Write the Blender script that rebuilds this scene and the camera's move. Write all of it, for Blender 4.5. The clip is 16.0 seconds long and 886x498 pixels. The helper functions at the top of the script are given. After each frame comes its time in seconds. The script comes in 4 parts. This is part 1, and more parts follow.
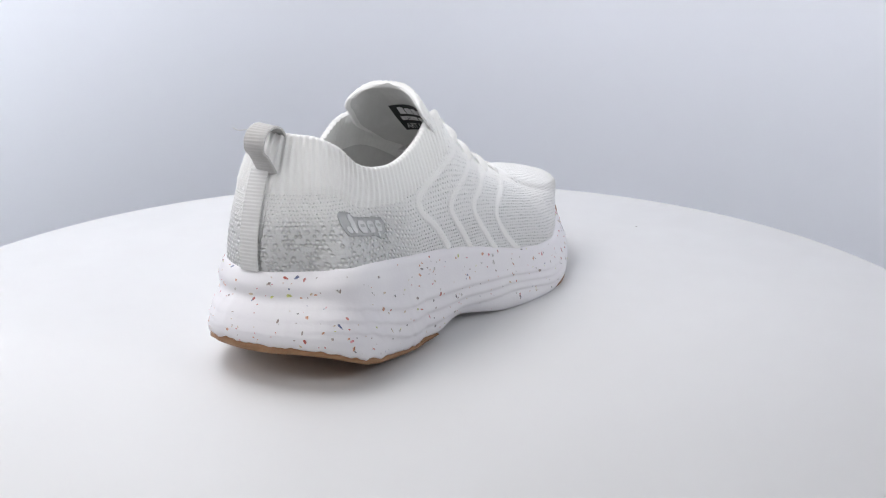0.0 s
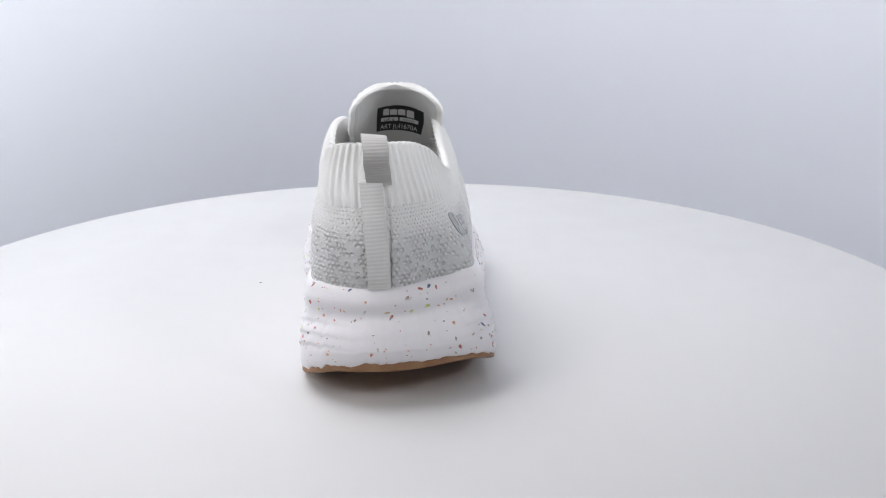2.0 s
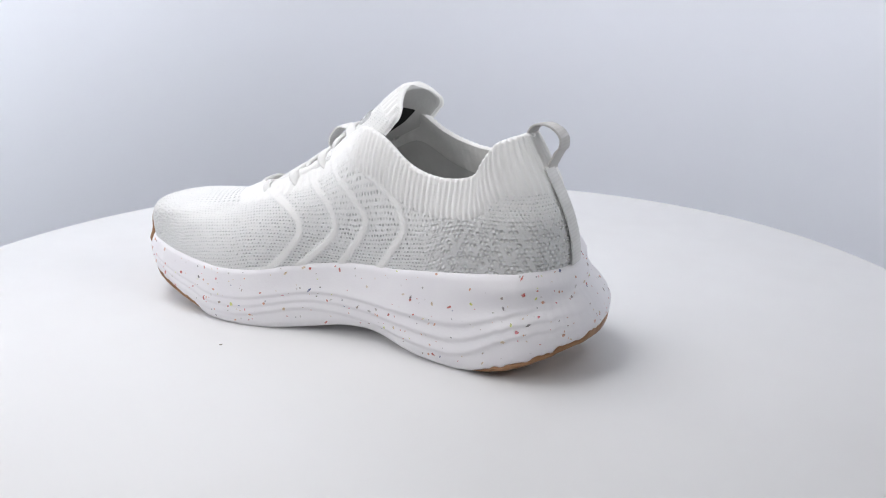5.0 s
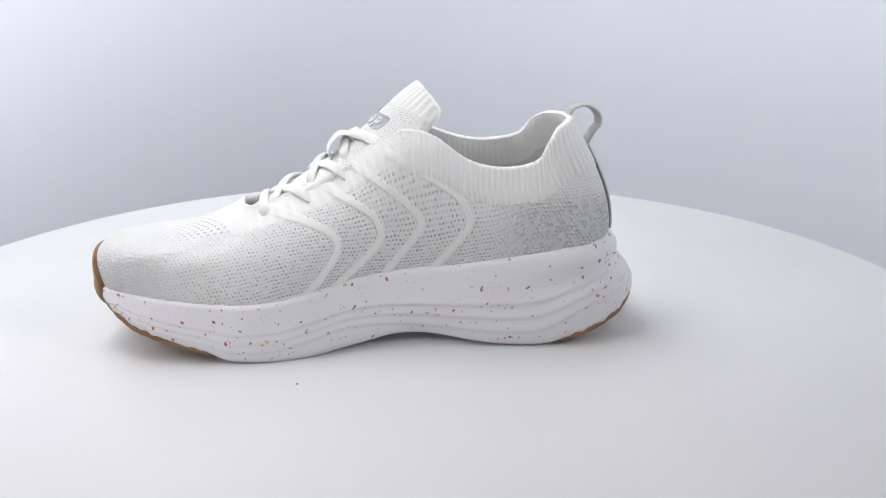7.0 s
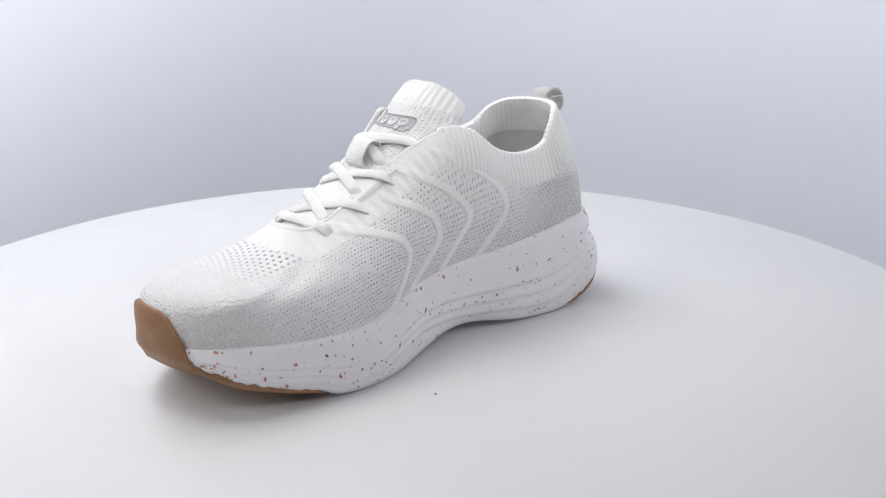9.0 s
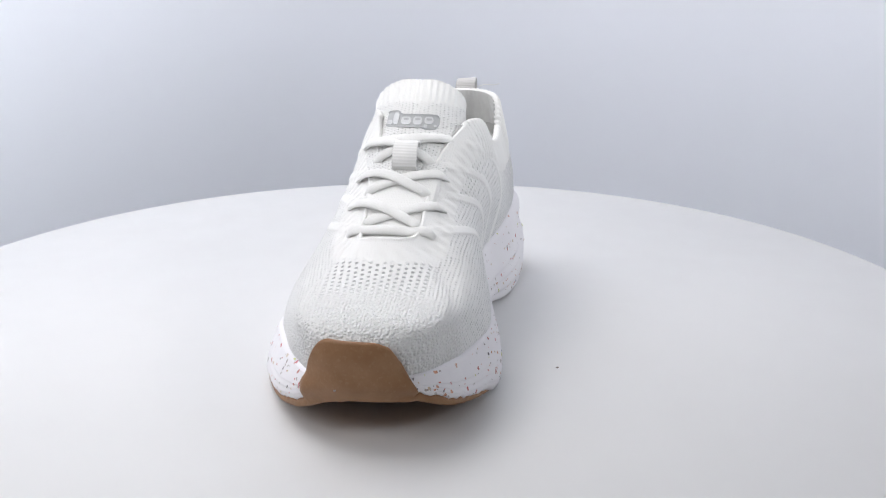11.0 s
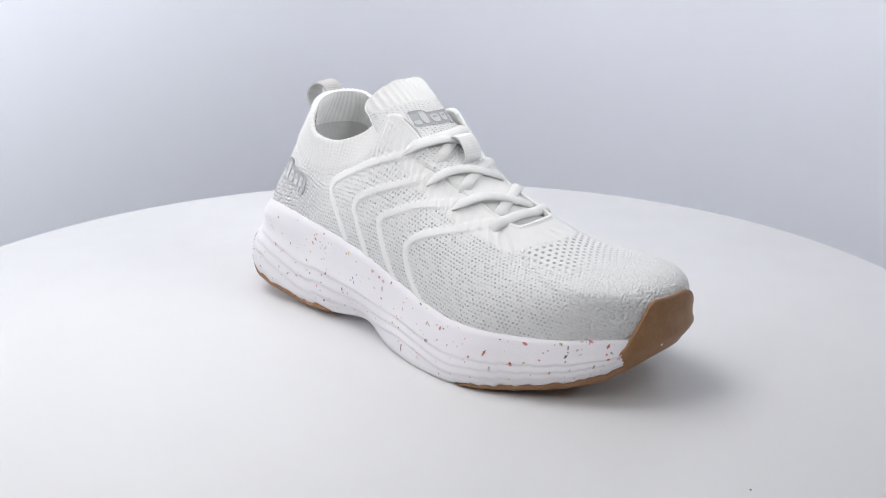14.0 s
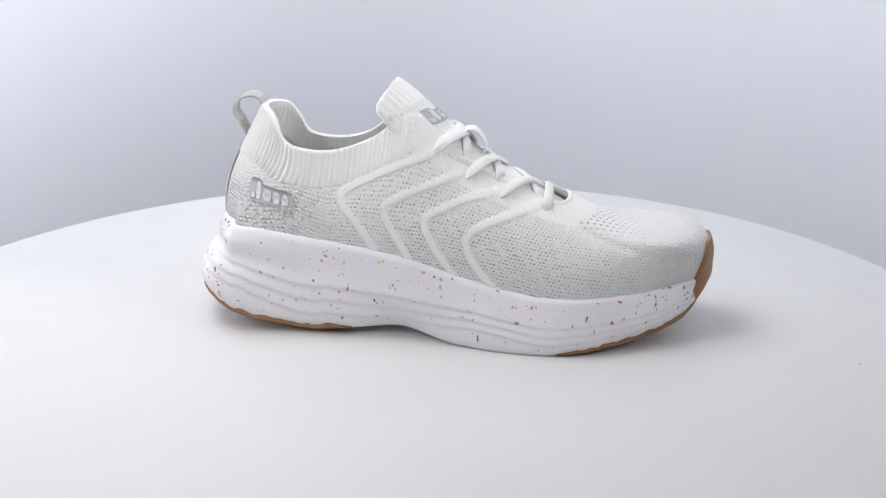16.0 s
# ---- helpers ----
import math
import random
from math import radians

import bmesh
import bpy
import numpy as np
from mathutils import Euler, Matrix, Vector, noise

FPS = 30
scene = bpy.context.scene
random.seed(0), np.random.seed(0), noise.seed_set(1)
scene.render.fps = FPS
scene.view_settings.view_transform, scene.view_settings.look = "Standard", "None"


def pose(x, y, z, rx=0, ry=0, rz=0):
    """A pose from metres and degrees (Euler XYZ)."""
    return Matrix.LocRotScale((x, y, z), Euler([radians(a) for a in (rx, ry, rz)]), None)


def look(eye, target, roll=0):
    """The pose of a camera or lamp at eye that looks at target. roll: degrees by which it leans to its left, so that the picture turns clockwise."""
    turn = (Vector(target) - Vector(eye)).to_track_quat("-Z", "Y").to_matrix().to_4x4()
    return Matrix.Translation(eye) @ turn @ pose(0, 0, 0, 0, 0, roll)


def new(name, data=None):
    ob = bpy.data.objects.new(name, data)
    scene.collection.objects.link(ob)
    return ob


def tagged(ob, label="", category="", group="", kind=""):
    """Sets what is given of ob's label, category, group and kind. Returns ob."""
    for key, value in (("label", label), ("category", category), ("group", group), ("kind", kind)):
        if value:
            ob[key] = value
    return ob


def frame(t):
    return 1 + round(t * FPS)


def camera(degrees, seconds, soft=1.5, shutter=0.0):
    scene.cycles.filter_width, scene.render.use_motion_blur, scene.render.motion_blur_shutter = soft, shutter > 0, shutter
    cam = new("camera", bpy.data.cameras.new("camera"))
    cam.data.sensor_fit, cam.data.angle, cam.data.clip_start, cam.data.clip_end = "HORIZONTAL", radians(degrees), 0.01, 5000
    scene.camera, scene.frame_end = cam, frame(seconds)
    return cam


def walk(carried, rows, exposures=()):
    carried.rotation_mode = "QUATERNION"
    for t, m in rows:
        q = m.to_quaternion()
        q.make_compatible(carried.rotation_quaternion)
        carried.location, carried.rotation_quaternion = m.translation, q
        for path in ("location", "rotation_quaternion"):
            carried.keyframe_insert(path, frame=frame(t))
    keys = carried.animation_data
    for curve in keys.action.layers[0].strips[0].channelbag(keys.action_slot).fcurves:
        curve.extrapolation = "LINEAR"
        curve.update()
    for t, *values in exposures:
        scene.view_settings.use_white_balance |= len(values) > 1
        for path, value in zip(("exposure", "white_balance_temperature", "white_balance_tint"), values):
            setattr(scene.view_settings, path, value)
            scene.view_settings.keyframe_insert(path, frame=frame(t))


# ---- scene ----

# The camera stands still before a slowly turning display table.
cam = camera(45.35, 16.0, soft=1.15)
EYE = Vector((0.0, -0.575, 0.2183))
PITCH, PAN = radians(17.29), radians(1.98)
AIM = EYE + Vector((math.sin(PAN) * math.cos(PITCH), math.cos(PAN) * math.cos(PITCH), -math.sin(PITCH)))
walk(cam, [(0.0, look(EYE, AIM, -0.09)), (16.0, look(EYE, AIM, -0.09))], exposures=[(0.0, 0.19), (16.0, 0.19)])

SPEED = 18.407            # the table's turn, degrees a second
HEADING = 58.4            # the shoe's heading on the table
SHOE_AT = Vector((0.0, 0.02875, 0.0))
CM = 0.01

# ---- world and lights ----
world = bpy.data.worlds.new("studio")
scene.world = world
world.use_nodes = True
world.node_tree.nodes["Background"].inputs[0].default_value = (0.80, 0.85, 1.0, 1)
world.node_tree.nodes["Background"].inputs[1].default_value = 0.6


def area_lamp(name, eye, target, w, h, watts, colour):
    lamp = bpy.data.lights.new(name, "AREA")
    lamp.shape, lamp.size, lamp.size_y, lamp.energy, lamp.color = "RECTANGLE", w, h, watts, colour
    ob = new(name, lamp)
    ob.matrix_world = look(eye, target)
    return ob


area_lamp("softbox_top", (-0.55, 0.20, 1.08), (-0.02, 0.10, 0), 0.9, 0.8, 11.4, (1.0, 0.985, 0.985))
area_lamp("softbox_left", (-0.95, -0.55, 0.75), (0.3, 0.3, 0.16), 0.7, 0.6, 3.7, (1.0, 0.98, 0.98))
# Unseen lamp on the right, added only to brighten the backdrop's left side.
area_lamp("backdrop_fill_right", (1.1, -0.6, 1.05), (-0.48, 0.38, 0.48), 0.6, 0.6, 2.7, (0.97, 0.98, 1.0)).data.spread = radians(44)
# Unseen fill lamp, added to lift the upper backdrop past the shoe.
area_lamp("backdrop_fill_front", (0.0, -1.0, 1.3), (0.08, 0.6, 0.42), 0.9, 0.7, 1.35, (0.985, 0.985, 1.0)).data.spread = radians(60)


# ---- materials ----
class Net:
    """Short hand for building a node material."""

    def __init__(self, name):
        self.m = bpy.data.materials.new(name)
        self.m.use_nodes = True
        self.t = self.m.node_tree
        self.bsdf = self.t.nodes["Principled BSDF"]

    def node(self, kind, **inputs):
        n = self.t.nodes.new(kind)
        for k, v in inputs.items():
            self.put(n, k, v)
        return n

    def put(self, n, key, v):
        key = int(key[1:]) if key[0] == "i" and key[1:].isdigit() else key
        if isinstance(v, bpy.types.NodeSocket):
            self.t.links.new(v, n.inputs[key])
        elif v is not None:
            n.inputs[key].default_value = v

    def math(self, op, a, b=None, c=None):
        n = self.t.nodes.new("ShaderNodeMath")
        n.operation = op
        for i, v in enumerate((a, b, c)):
            if v is not None:
                self.put(n, f"i{i}", v)
        return n.outputs[0]

    def mix(self, f, a, b):
        n = self.t.nodes.new("ShaderNodeMix")
        n.data_type = "RGBA"
        self.put(n, "i0", f)
        self.put(n, "i6", a)
        self.put(n, "i7", b)
        return n.outputs[2]

    def ramp(self, x, lo, hi, a=0.0, b=1.0):
        n = self.t.nodes.new("ShaderNodeMapRange")
        n.interpolation_type = "SMOOTHSTEP"
        for i, v in enumerate((x, lo, hi, a, b)):
            self.put(n, f"i{i}", v)
        return n.outputs[0]

    def noise(self, vec, scale, detail=3.0, rough=0.55):
        n = self.node("ShaderNodeTexNoise", Vector=vec, Scale=scale, Detail=detail, Roughness=rough)
        return n.outputs[0]

    def attr(self, name):
        n = self.t.nodes.new("ShaderNodeAttribute")
        n.attribute_name = name
        return n.outputs["Fac"]

    def obj(self):
        return self.node("ShaderNodeTexCoord").outputs["Object"]

    def uv(self):
        n = self.t.nodes.new("ShaderNodeUVMap")
        n.uv_map = "weave"
        return n.outputs[0]

    def bump(self, height, dist, strength=1.0, normal=None):
        n = self.node("ShaderNodeBump", Height=height, Distance=dist, Strength=strength, Normal=normal)
        return n.outputs[0]

    def end(self, **inputs):
        for k, v in inputs.items():
            self.put(self.bsdf, k.replace("_", " "), v)
        return self.m


def cells(n, vec, px, py, wobble=0.0, rate=90.0):
    """Distance from the centre of staggered cells px by py metres, and a random number for each cell."""
    s = n.node("ShaderNodeSeparateXYZ", i0=vec)
    x, y = n.math("DIVIDE", s.outputs[0], px), n.math("DIVIDE", s.outputs[1], py)
    if wobble:
        x = n.math("ADD", x, n.math("MULTIPLY", n.math("SUBTRACT", n.noise(vec, rate), 0.5), wobble))
        y = n.math("ADD", y, n.math("MULTIPLY", n.math("SUBTRACT", n.noise(vec, rate * 0.85), 0.5), wobble))
    row = n.math("FLOOR", y)
    x = n.math("ADD", x, n.math("MULTIPLY", n.math("PINGPONG", row, 1.0), 0.5))
    col = n.math("FLOOR", x)
    fx = n.math("SUBTRACT", n.math("FRACT", x), 0.5)
    fy = n.math("SUBTRACT", n.math("FRACT", y), 0.5)
    d = n.math("SQRT", n.math("ADD", n.math("MULTIPLY", fx, fx), n.math("MULTIPLY", fy, fy)))
    w = n.node("ShaderNodeTexWhiteNoise", Vector=n.node("ShaderNodeCombineXYZ", X=col, Y=row).outputs[0])
    return d, w.outputs[0], fx, fy


def mat_knit():
    n = Net("white_knit")
    uv, o = n.uv(), n.obj()
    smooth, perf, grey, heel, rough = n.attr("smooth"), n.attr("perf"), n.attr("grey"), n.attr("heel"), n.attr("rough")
    loose = n.math("SUBTRACT", 1.0, n.math("MAXIMUM", n.math("MAXIMUM", smooth, heel), n.math("MULTIPLY", rough, 0.6)))
    # open stitches, drawn long where the yarn is grey
    d, rnd, fx, fy = cells(n, uv, 0.0020, 0.0017, 0.7, 230.0)
    wide = n.math("MULTIPLY", fx, n.ramp(grey, 0.45, 1.0, 1.0, 0.72))
    d = n.math("SQRT", n.math("ADD", n.math("MULTIPLY", wide, wide), n.math("MULTIPLY", fy, fy)))
    hole = n.math("MULTIPLY", n.ramp(d, 0.08, 0.32, 1.0, 0.0), n.ramp(rnd, 0.0, 0.9, 0.2, 1.0))
    hole = n.math("MULTIPLY", hole, loose)
    d2, rnd2, _, _ = cells(n, uv, 0.0035, 0.0034, 0.15)
    pore = n.math("MULTIPLY", n.ramp(d2, 0.15, 0.28, 1.0, 0.0), perf)
    # raised stitches at the heel and toe
    d3, rnd3, _, _ = cells(n, uv, 0.0024, 0.0021, 0.85, 280.0)
    stitch = n.math("MULTIPLY", n.ramp(d3, 0.10, 0.50, 1.0, 0.0), n.ramp(rnd3, 0.15, 0.6))
    # fine yarn: slanted loops in rows
    s = n.node("ShaderNodeSeparateXYZ", i0=uv)
    row = n.math("ABSOLUTE", n.math("SINE", n.math("MULTIPLY", s.outputs[1], math.pi / 0.0010)))
    loop = n.math("ABSOLUTE", n.math("SINE", n.math("ADD", n.math("MULTIPLY", s.outputs[0], math.pi / 0.0013), n.math("MULTIPLY", row, 0.9))))
    fine = n.math("ADD", n.math("MULTIPLY", n.noise(uv, 1300.0, 3.0), 0.75), n.math("MULTIPLY", n.math("MULTIPLY", row, loop), 0.22))
    lumps = n.noise(uv, 420.0, 2.0)
    knots = n.node("ShaderNodeTexVoronoi", Vector=o, Scale=620.0, Randomness=0.8).outputs["Distance"]
    knots = n.ramp(knots, 0.1, 0.75, 1.0, 0.0)
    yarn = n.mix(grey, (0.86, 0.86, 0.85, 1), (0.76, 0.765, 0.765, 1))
    heelc = n.mix(stitch, (0.60, 0.605, 0.61, 1), (0.84, 0.84, 0.83, 1))
    c = n.mix(n.math("MULTIPLY", heel, 0.85), yarn, heelc)
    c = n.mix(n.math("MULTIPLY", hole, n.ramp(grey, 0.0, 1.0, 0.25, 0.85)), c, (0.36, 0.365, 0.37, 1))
    c = n.mix(n.math("MULTIPLY", pore, 0.75), c, (0.36, 0.365, 0.37, 1))
    c = n.mix(n.ramp(n.noise(o, 60.0), 0.3, 0.8, 0.0, 0.10), c, (0.62, 0.62, 0.61, 1))
    h = n.math("SUBTRACT", n.math("MULTIPLY", fine, 0.32), n.math("ADD", n.math("MULTIPLY", hole, 0.9), n.math("MULTIPLY", pore, 1.4)))
    h = n.math("ADD", h, n.math("ADD", n.math("MULTIPLY", n.math("MULTIPLY", stitch, heel), 1.2), n.math("MULTIPLY", n.math("MULTIPLY", knots, rough), 0.75)))
    h = n.math("ADD", h, n.math("MULTIPLY", n.math("MULTIPLY", lumps, n.math("SUBTRACT", 1.0, smooth)), 0.45))
    nb = n.bump(h, 0.0010, 1.0)
    return n.end(Base_Color=c, Roughness=0.92, Normal=nb, Sheen_Weight=0.12, Specular_IOR_Level=0.15)


def mat_cloth(name, colour, scale=1200.0, ribs=0.0, dist=0.0003):
    n = Net(name)
    o = n.obj()
    f = n.noise(o, scale, 2.0)
    c = n.mix(n.ramp(n.noise(o, 120.0), 0.3, 0.75), (*[v * 0.93 for v in colour], 1), (*colour, 1))
    h = f
    if ribs:
        s = n.node("ShaderNodeSeparateXYZ", i0=n.uv())
        w = n.math("SINE", n.math("MULTIPLY", s.outputs[1], 6.2832 / ribs))
        h = n.math("ADD", n.math("MULTIPLY", w, 0.6), f)
        c = n.mix(n.ramp(w, -1.0, 0.2, 0.14, 0.0), c, (*[v * 0.6 for v in colour], 1))
    return n.end(Base_Color=c, Roughness=0.82, Normal=n.bump(h, dist, 0.8), Sheen_Weight=0.1)


def chip_colours(n, k):
    r = n.t.nodes.new("ShaderNodeValToRGB")
    r.color_ramp.interpolation = "CONSTANT"
    cols = [(0.0, (0.50, 0.09, 0.07)), (0.14, (0.62, 0.30, 0.18)), (0.30, (0.34, 0.27, 0.25)), (0.44, (0.13, 0.12, 0.13)), (0.54, (0.60, 0.47, 0.33)),
            (0.68, (0.07, 0.10, 0.24)), (0.73, (0.58, 0.60, 0.14)), (0.79, (0.50, 0.48, 0.47)), (0.92, (0.66, 0.20, 0.24))]
    el = r.color_ramp.elements
    el[0].position, el[0].color = 0.0, (*cols[0][1], 1)
    el[1].position, el[1].color = cols[1][0], (*cols[1][1], 1)
    for p, c in cols[2:]:
        el.new(p).color = (*c, 1)
    n.put(r, "i0", k)
    return r.outputs[0]


def mat_chip():
    n = Net("rubber_chip")
    c = n.mix(n.ramp(n.noise(n.obj(), 900.0), 0.35, 0.75, 0.0, 0.45), chip_colours(n, n.attr("tint")), (0.75, 0.72, 0.72, 1))
    return n.end(Base_Color=c, Roughness=0.6)


def mat_foam():
    """White foam with chips of recycled rubber in it."""
    n = Net("speckled_foam")
    o = n.obj()
    jit = n.node("ShaderNodeVectorMath", i0=n.node("ShaderNodeTexNoise", Vector=o, Scale=500.0).outputs[1])
    jit.operation = "SCALE"
    jit.inputs["Scale"].default_value = 0.0022
    add = n.node("ShaderNodeVectorMath", i0=o, i1=jit.outputs[0])
    add.operation = "ADD"

    def chips(scale, r, share):
        v = n.node("ShaderNodeTexVoronoi", Vector=add.outputs[0], Scale=scale, Randomness=1.0)
        s = n.node("ShaderNodeSeparateColor", i0=v.outputs["Color"])
        size = n.ramp(s.outputs[1], 0.0, 1.0, 0.35, 1.0)
        inside = n.math("LESS_THAN", v.outputs["Distance"], n.math("MULTIPLY", size, r))
        return n.math("MULTIPLY", inside, n.math("LESS_THAN", s.outputs[0], share)), s.outputs[2]

    paint = lambda k: chip_colours(n, k)
    m2, k2 = chips(330.0, 0.20, 0.16)
    base = n.mix(n.ramp(n.noise(o, 45.0), 0.3, 0.7), (0.80, 0.785, 0.815, 1), (0.82, 0.81, 0.83, 1))
    c = n.mix(n.math("MULTIPLY", m2, 0.45), base, paint(k2))
    h = n.math("ADD", n.noise(o, 900.0, 2.0), n.noise(o, 160.0, 2.0))
    return n.end(Base_Color=c, Roughness=0.55, Normal=n.bump(h, 0.00012, 0.6), Specular_IOR_Level=0.35,
                 Subsurface_Weight=0.0)


def mat_gum():
    n = Net("gum_rubber")
    o = n.obj()
    c = n.mix(n.ramp(n.noise(o, 70.0), 0.3, 0.75), (0.26, 0.135, 0.065, 1), (0.34, 0.19, 0.10, 1))
    c = n.mix(n.ramp(n.noise(o, 600.0), 0.5, 0.8, 0.0, 0.3), c, (0.42, 0.27, 0.16, 1))
    return n.end(Base_Color=c, Roughness=0.5, Normal=n.bump(n.noise(o, 500.0), 0.0002, 0.5), Specular_IOR_Level=0.35)


def mat_plain(name, colour, rough=0.6, dirt=0.06, scale=8.0, bump=0.0, spec=0.4):
    n = Net(name)
    o = n.obj()
    k = n.ramp(n.noise(o, scale, 4.0), 0.3, 0.7)
    c = n.mix(k, (*[v * (1 - dirt) for v in colour], 1), (*colour, 1))
    r = n.ramp(n.noise(o, scale * 7, 3.0), 0.2, 0.8, rough - 0.05, rough + 0.05)
    kw = {}
    if bump:
        kw["Normal"] = n.bump(n.noise(o, 900.0, 2.0), bump, 0.5)
    return n.end(Base_Color=c, Roughness=r, Specular_IOR_Level=spec, **kw)


KNIT = mat_knit()
RIB = mat_cloth("rib_knit", (0.88, 0.88, 0.865), 900.0)
LINING = mat_cloth("lining_cloth", (0.66, 0.66, 0.65), 700.0)
LACE = mat_cloth("lace_cord", (0.83, 0.83, 0.82), 1600.0)
WEBBING = mat_cloth("grey_webbing", (0.53, 0.52, 0.51), 1500.0, 0.0016, 0.00014)
PALE_WEB = mat_cloth("pale_webbing", (0.70, 0.70, 0.69), 1500.0, 0.0018, 0.00012)
WHITE_WEB = mat_cloth("white_webbing", (0.85, 0.85, 0.84), 1500.0, 0.0016, 0.0001)
FOAM = mat_foam()
GUM = mat_gum()
CHIP = mat_chip()
LOGO_GREY = mat_plain("grey_transfer", (0.47, 0.48, 0.49), 0.5, 0.05, 200.0)
LOGO_LIGHT = mat_plain("pale_transfer", (0.66, 0.67, 0.68), 0.45, 0.05, 200.0)
BLACK = mat_plain("black_print", (0.022, 0.022, 0.024), 0.55, 0.2, 300.0)
PRINT = mat_plain("white_print", (0.72, 0.72, 0.72), 0.6, 0.1, 300.0)
TABLE = mat_plain("white_laminate", (0.72, 0.72, 0.722), 0.38, 0.025, 5.0, 0.00003, 0.35)
PAPER = mat_plain("backdrop_paper", (0.86, 0.885, 0.95), 0.9, 0.02, 2.0, 0.0, 0.1)
# Floor out of view, kept dark so the backdrop's foot catches less bounce.
UNSEEN_FLOOR = mat_plain("unseen_dark_floor", (0.10, 0.10, 0.11), 0.8, 0.2, 3.0, 0.0, 0.2)
ROOM = mat_plain("room_paint", (0.62, 0.63, 0.65), 0.9, 0.03, 3.0, 0.0, 0.2)
DUST = mat_plain("brown_crumb", (0.24, 0.20, 0.17), 0.8, 0.3, 900.0)


# ---- small helpers ----
def part(name, bm, material, parent, label=""):
    me = bpy.data.meshes.new(name)
    if isinstance(bm, bmesh.types.BMesh):
        bmesh.ops.recalc_face_normals(bm, faces=bm.faces)
        bm.to_mesh(me)
        bm.free()
    else:
        me.from_pydata(*bm)
    for p in me.polygons:
        p.use_smooth = True
    me.materials.append(material)
    ob = new(name, me)
    ob.parent = parent
    if label:
        ob["label"] = label
    return ob


def smooth_closed(points, count):
    """A closed Catmull-Rom line through the points, at even steps, with the control index of each step."""
    P = np.array(points, float)
    n, out, idx = len(P), [], []
    for i in range(n):
        a, b, c, d = P[i - 1], P[i], P[(i + 1) % n], P[(i + 2) % n]
        for t in np.linspace(0, 1, 24, endpoint=False):
            out.append(0.5 * (2 * b + (c - a) * t + (2 * a - 5 * b + 4 * c - d) * t * t + (3 * b - a - 3 * c + d) * t ** 3))
            idx.append(i + t)
    out, idx = np.array(out), np.array(idx)
    step = np.linalg.norm(np.roll(out, -1, 0)[:, :2] - out[:, :2], axis=1)
    s = np.concatenate([[0], np.cumsum(step)])
    want = np.linspace(0, s[-1], count, endpoint=False)
    closed = np.vstack([out, out[:1]])
    ids = np.append(idx, n)
    return np.stack([np.interp(want, s, closed[:, k]) for k in range(P.shape[1])], 1), np.interp(want, s, ids), want


def rounded(values, times=1):
    """Evens out a closed row of values."""
    for _ in range(times):
        values = 0.25 * np.roll(values, 1, 0) + 0.5 * values + 0.25 * np.roll(values, -1, 0)
    return values


def grid_faces(rows, cols, closed=True):
    faces = []
    for j in range(rows - 1):
        for i in range(cols if closed else cols - 1):
            k = (i + 1) % cols
            faces.append((j * cols + i, j * cols + k, (j + 1) * cols + k, (j + 1) * cols + i))
    return faces


def tube(path, rx, ry, up, sides=10):
    """A flat-oval cord along the path; up: the way its flat side faces."""
    P = np.array(path, float)
    rows = []
    for i in range(len(P)):
        t = Vector(P[min(i + 1, len(P) - 1)] - P[max(i - 1, 0)]).normalized()
        u = Vector(up[i]) if hasattr(up[0], "__len__") else Vector(up)
        side = t.cross(u).normalized()
        u = side.cross(t).normalized()
        for a in range(sides):
            w = 2 * math.pi * a / sides
            rows.append(Vector(P[i]) + side * (rx * math.cos(w)) + u * (ry * math.sin(w)))
    faces = grid_faces(len(P), sides)
    faces.append(tuple(range(sides)))
    faces.append(tuple(range((len(P) - 1) * sides, len(P) * sides)))
    return [tuple(v) for v in rows], [], faces


def catmull(points, count):
    P = [Vector(p) for p in points]
    P = [P[0] * 2 - P[1]] + P + [P[-1] * 2 - P[-2]]
    out, m = [], len(P) - 3
    for q in np.linspace(0, m, count):
        i = min(int(q), m - 1)
        t = q - i
        a, b, c, d = P[i:i + 4]
        out.append(0.5 * (2 * b + (c - a) * t + (2 * a - 5 * b + 4 * c - d) * t * t + (3 * b - a - 3 * c + d) * t ** 3))
    return out


# ---- the studio ----
def turntable():
    top = tagged(new("turntable"), "round white laminate turntable with a smooth matt top", "turntable")
    R, seg = 0.3224, 256
    prof = [(0.0, 0.0), (R - 0.004, 0.0), (R - 0.0012, -0.0012), (R, -0.004), (R, -0.014), (R - 0.003, -0.018), (0.0, -0.018)]
    bm = bmesh.new()
    rings = []
    for r, z in prof[1:-1]:
        rings.append([bm.verts.new((r * math.cos(2 * math.pi * i / seg), r * math.sin(2 * math.pi * i / seg), z)) for i in range(seg)])
    for a, b in zip(rings, rings[1:]):
        for i in range(seg):
            bm.faces.new((a[i], a[(i + 1) % seg], b[(i + 1) % seg], b[i]))
    bm.faces.new(rings[0])
    bm.faces.new(rings[-1])
    part("tabletop", bm, TABLE, top)
    bm = bmesh.new()
    bmesh.ops.create_cone(bm, segments=96, cap_ends=True, radius1=0.12, radius2=0.10, depth=0.38, matrix=Matrix.Translation((0, 0, -0.208)))
    part("motor_base", bm, TABLE, top)
    return top


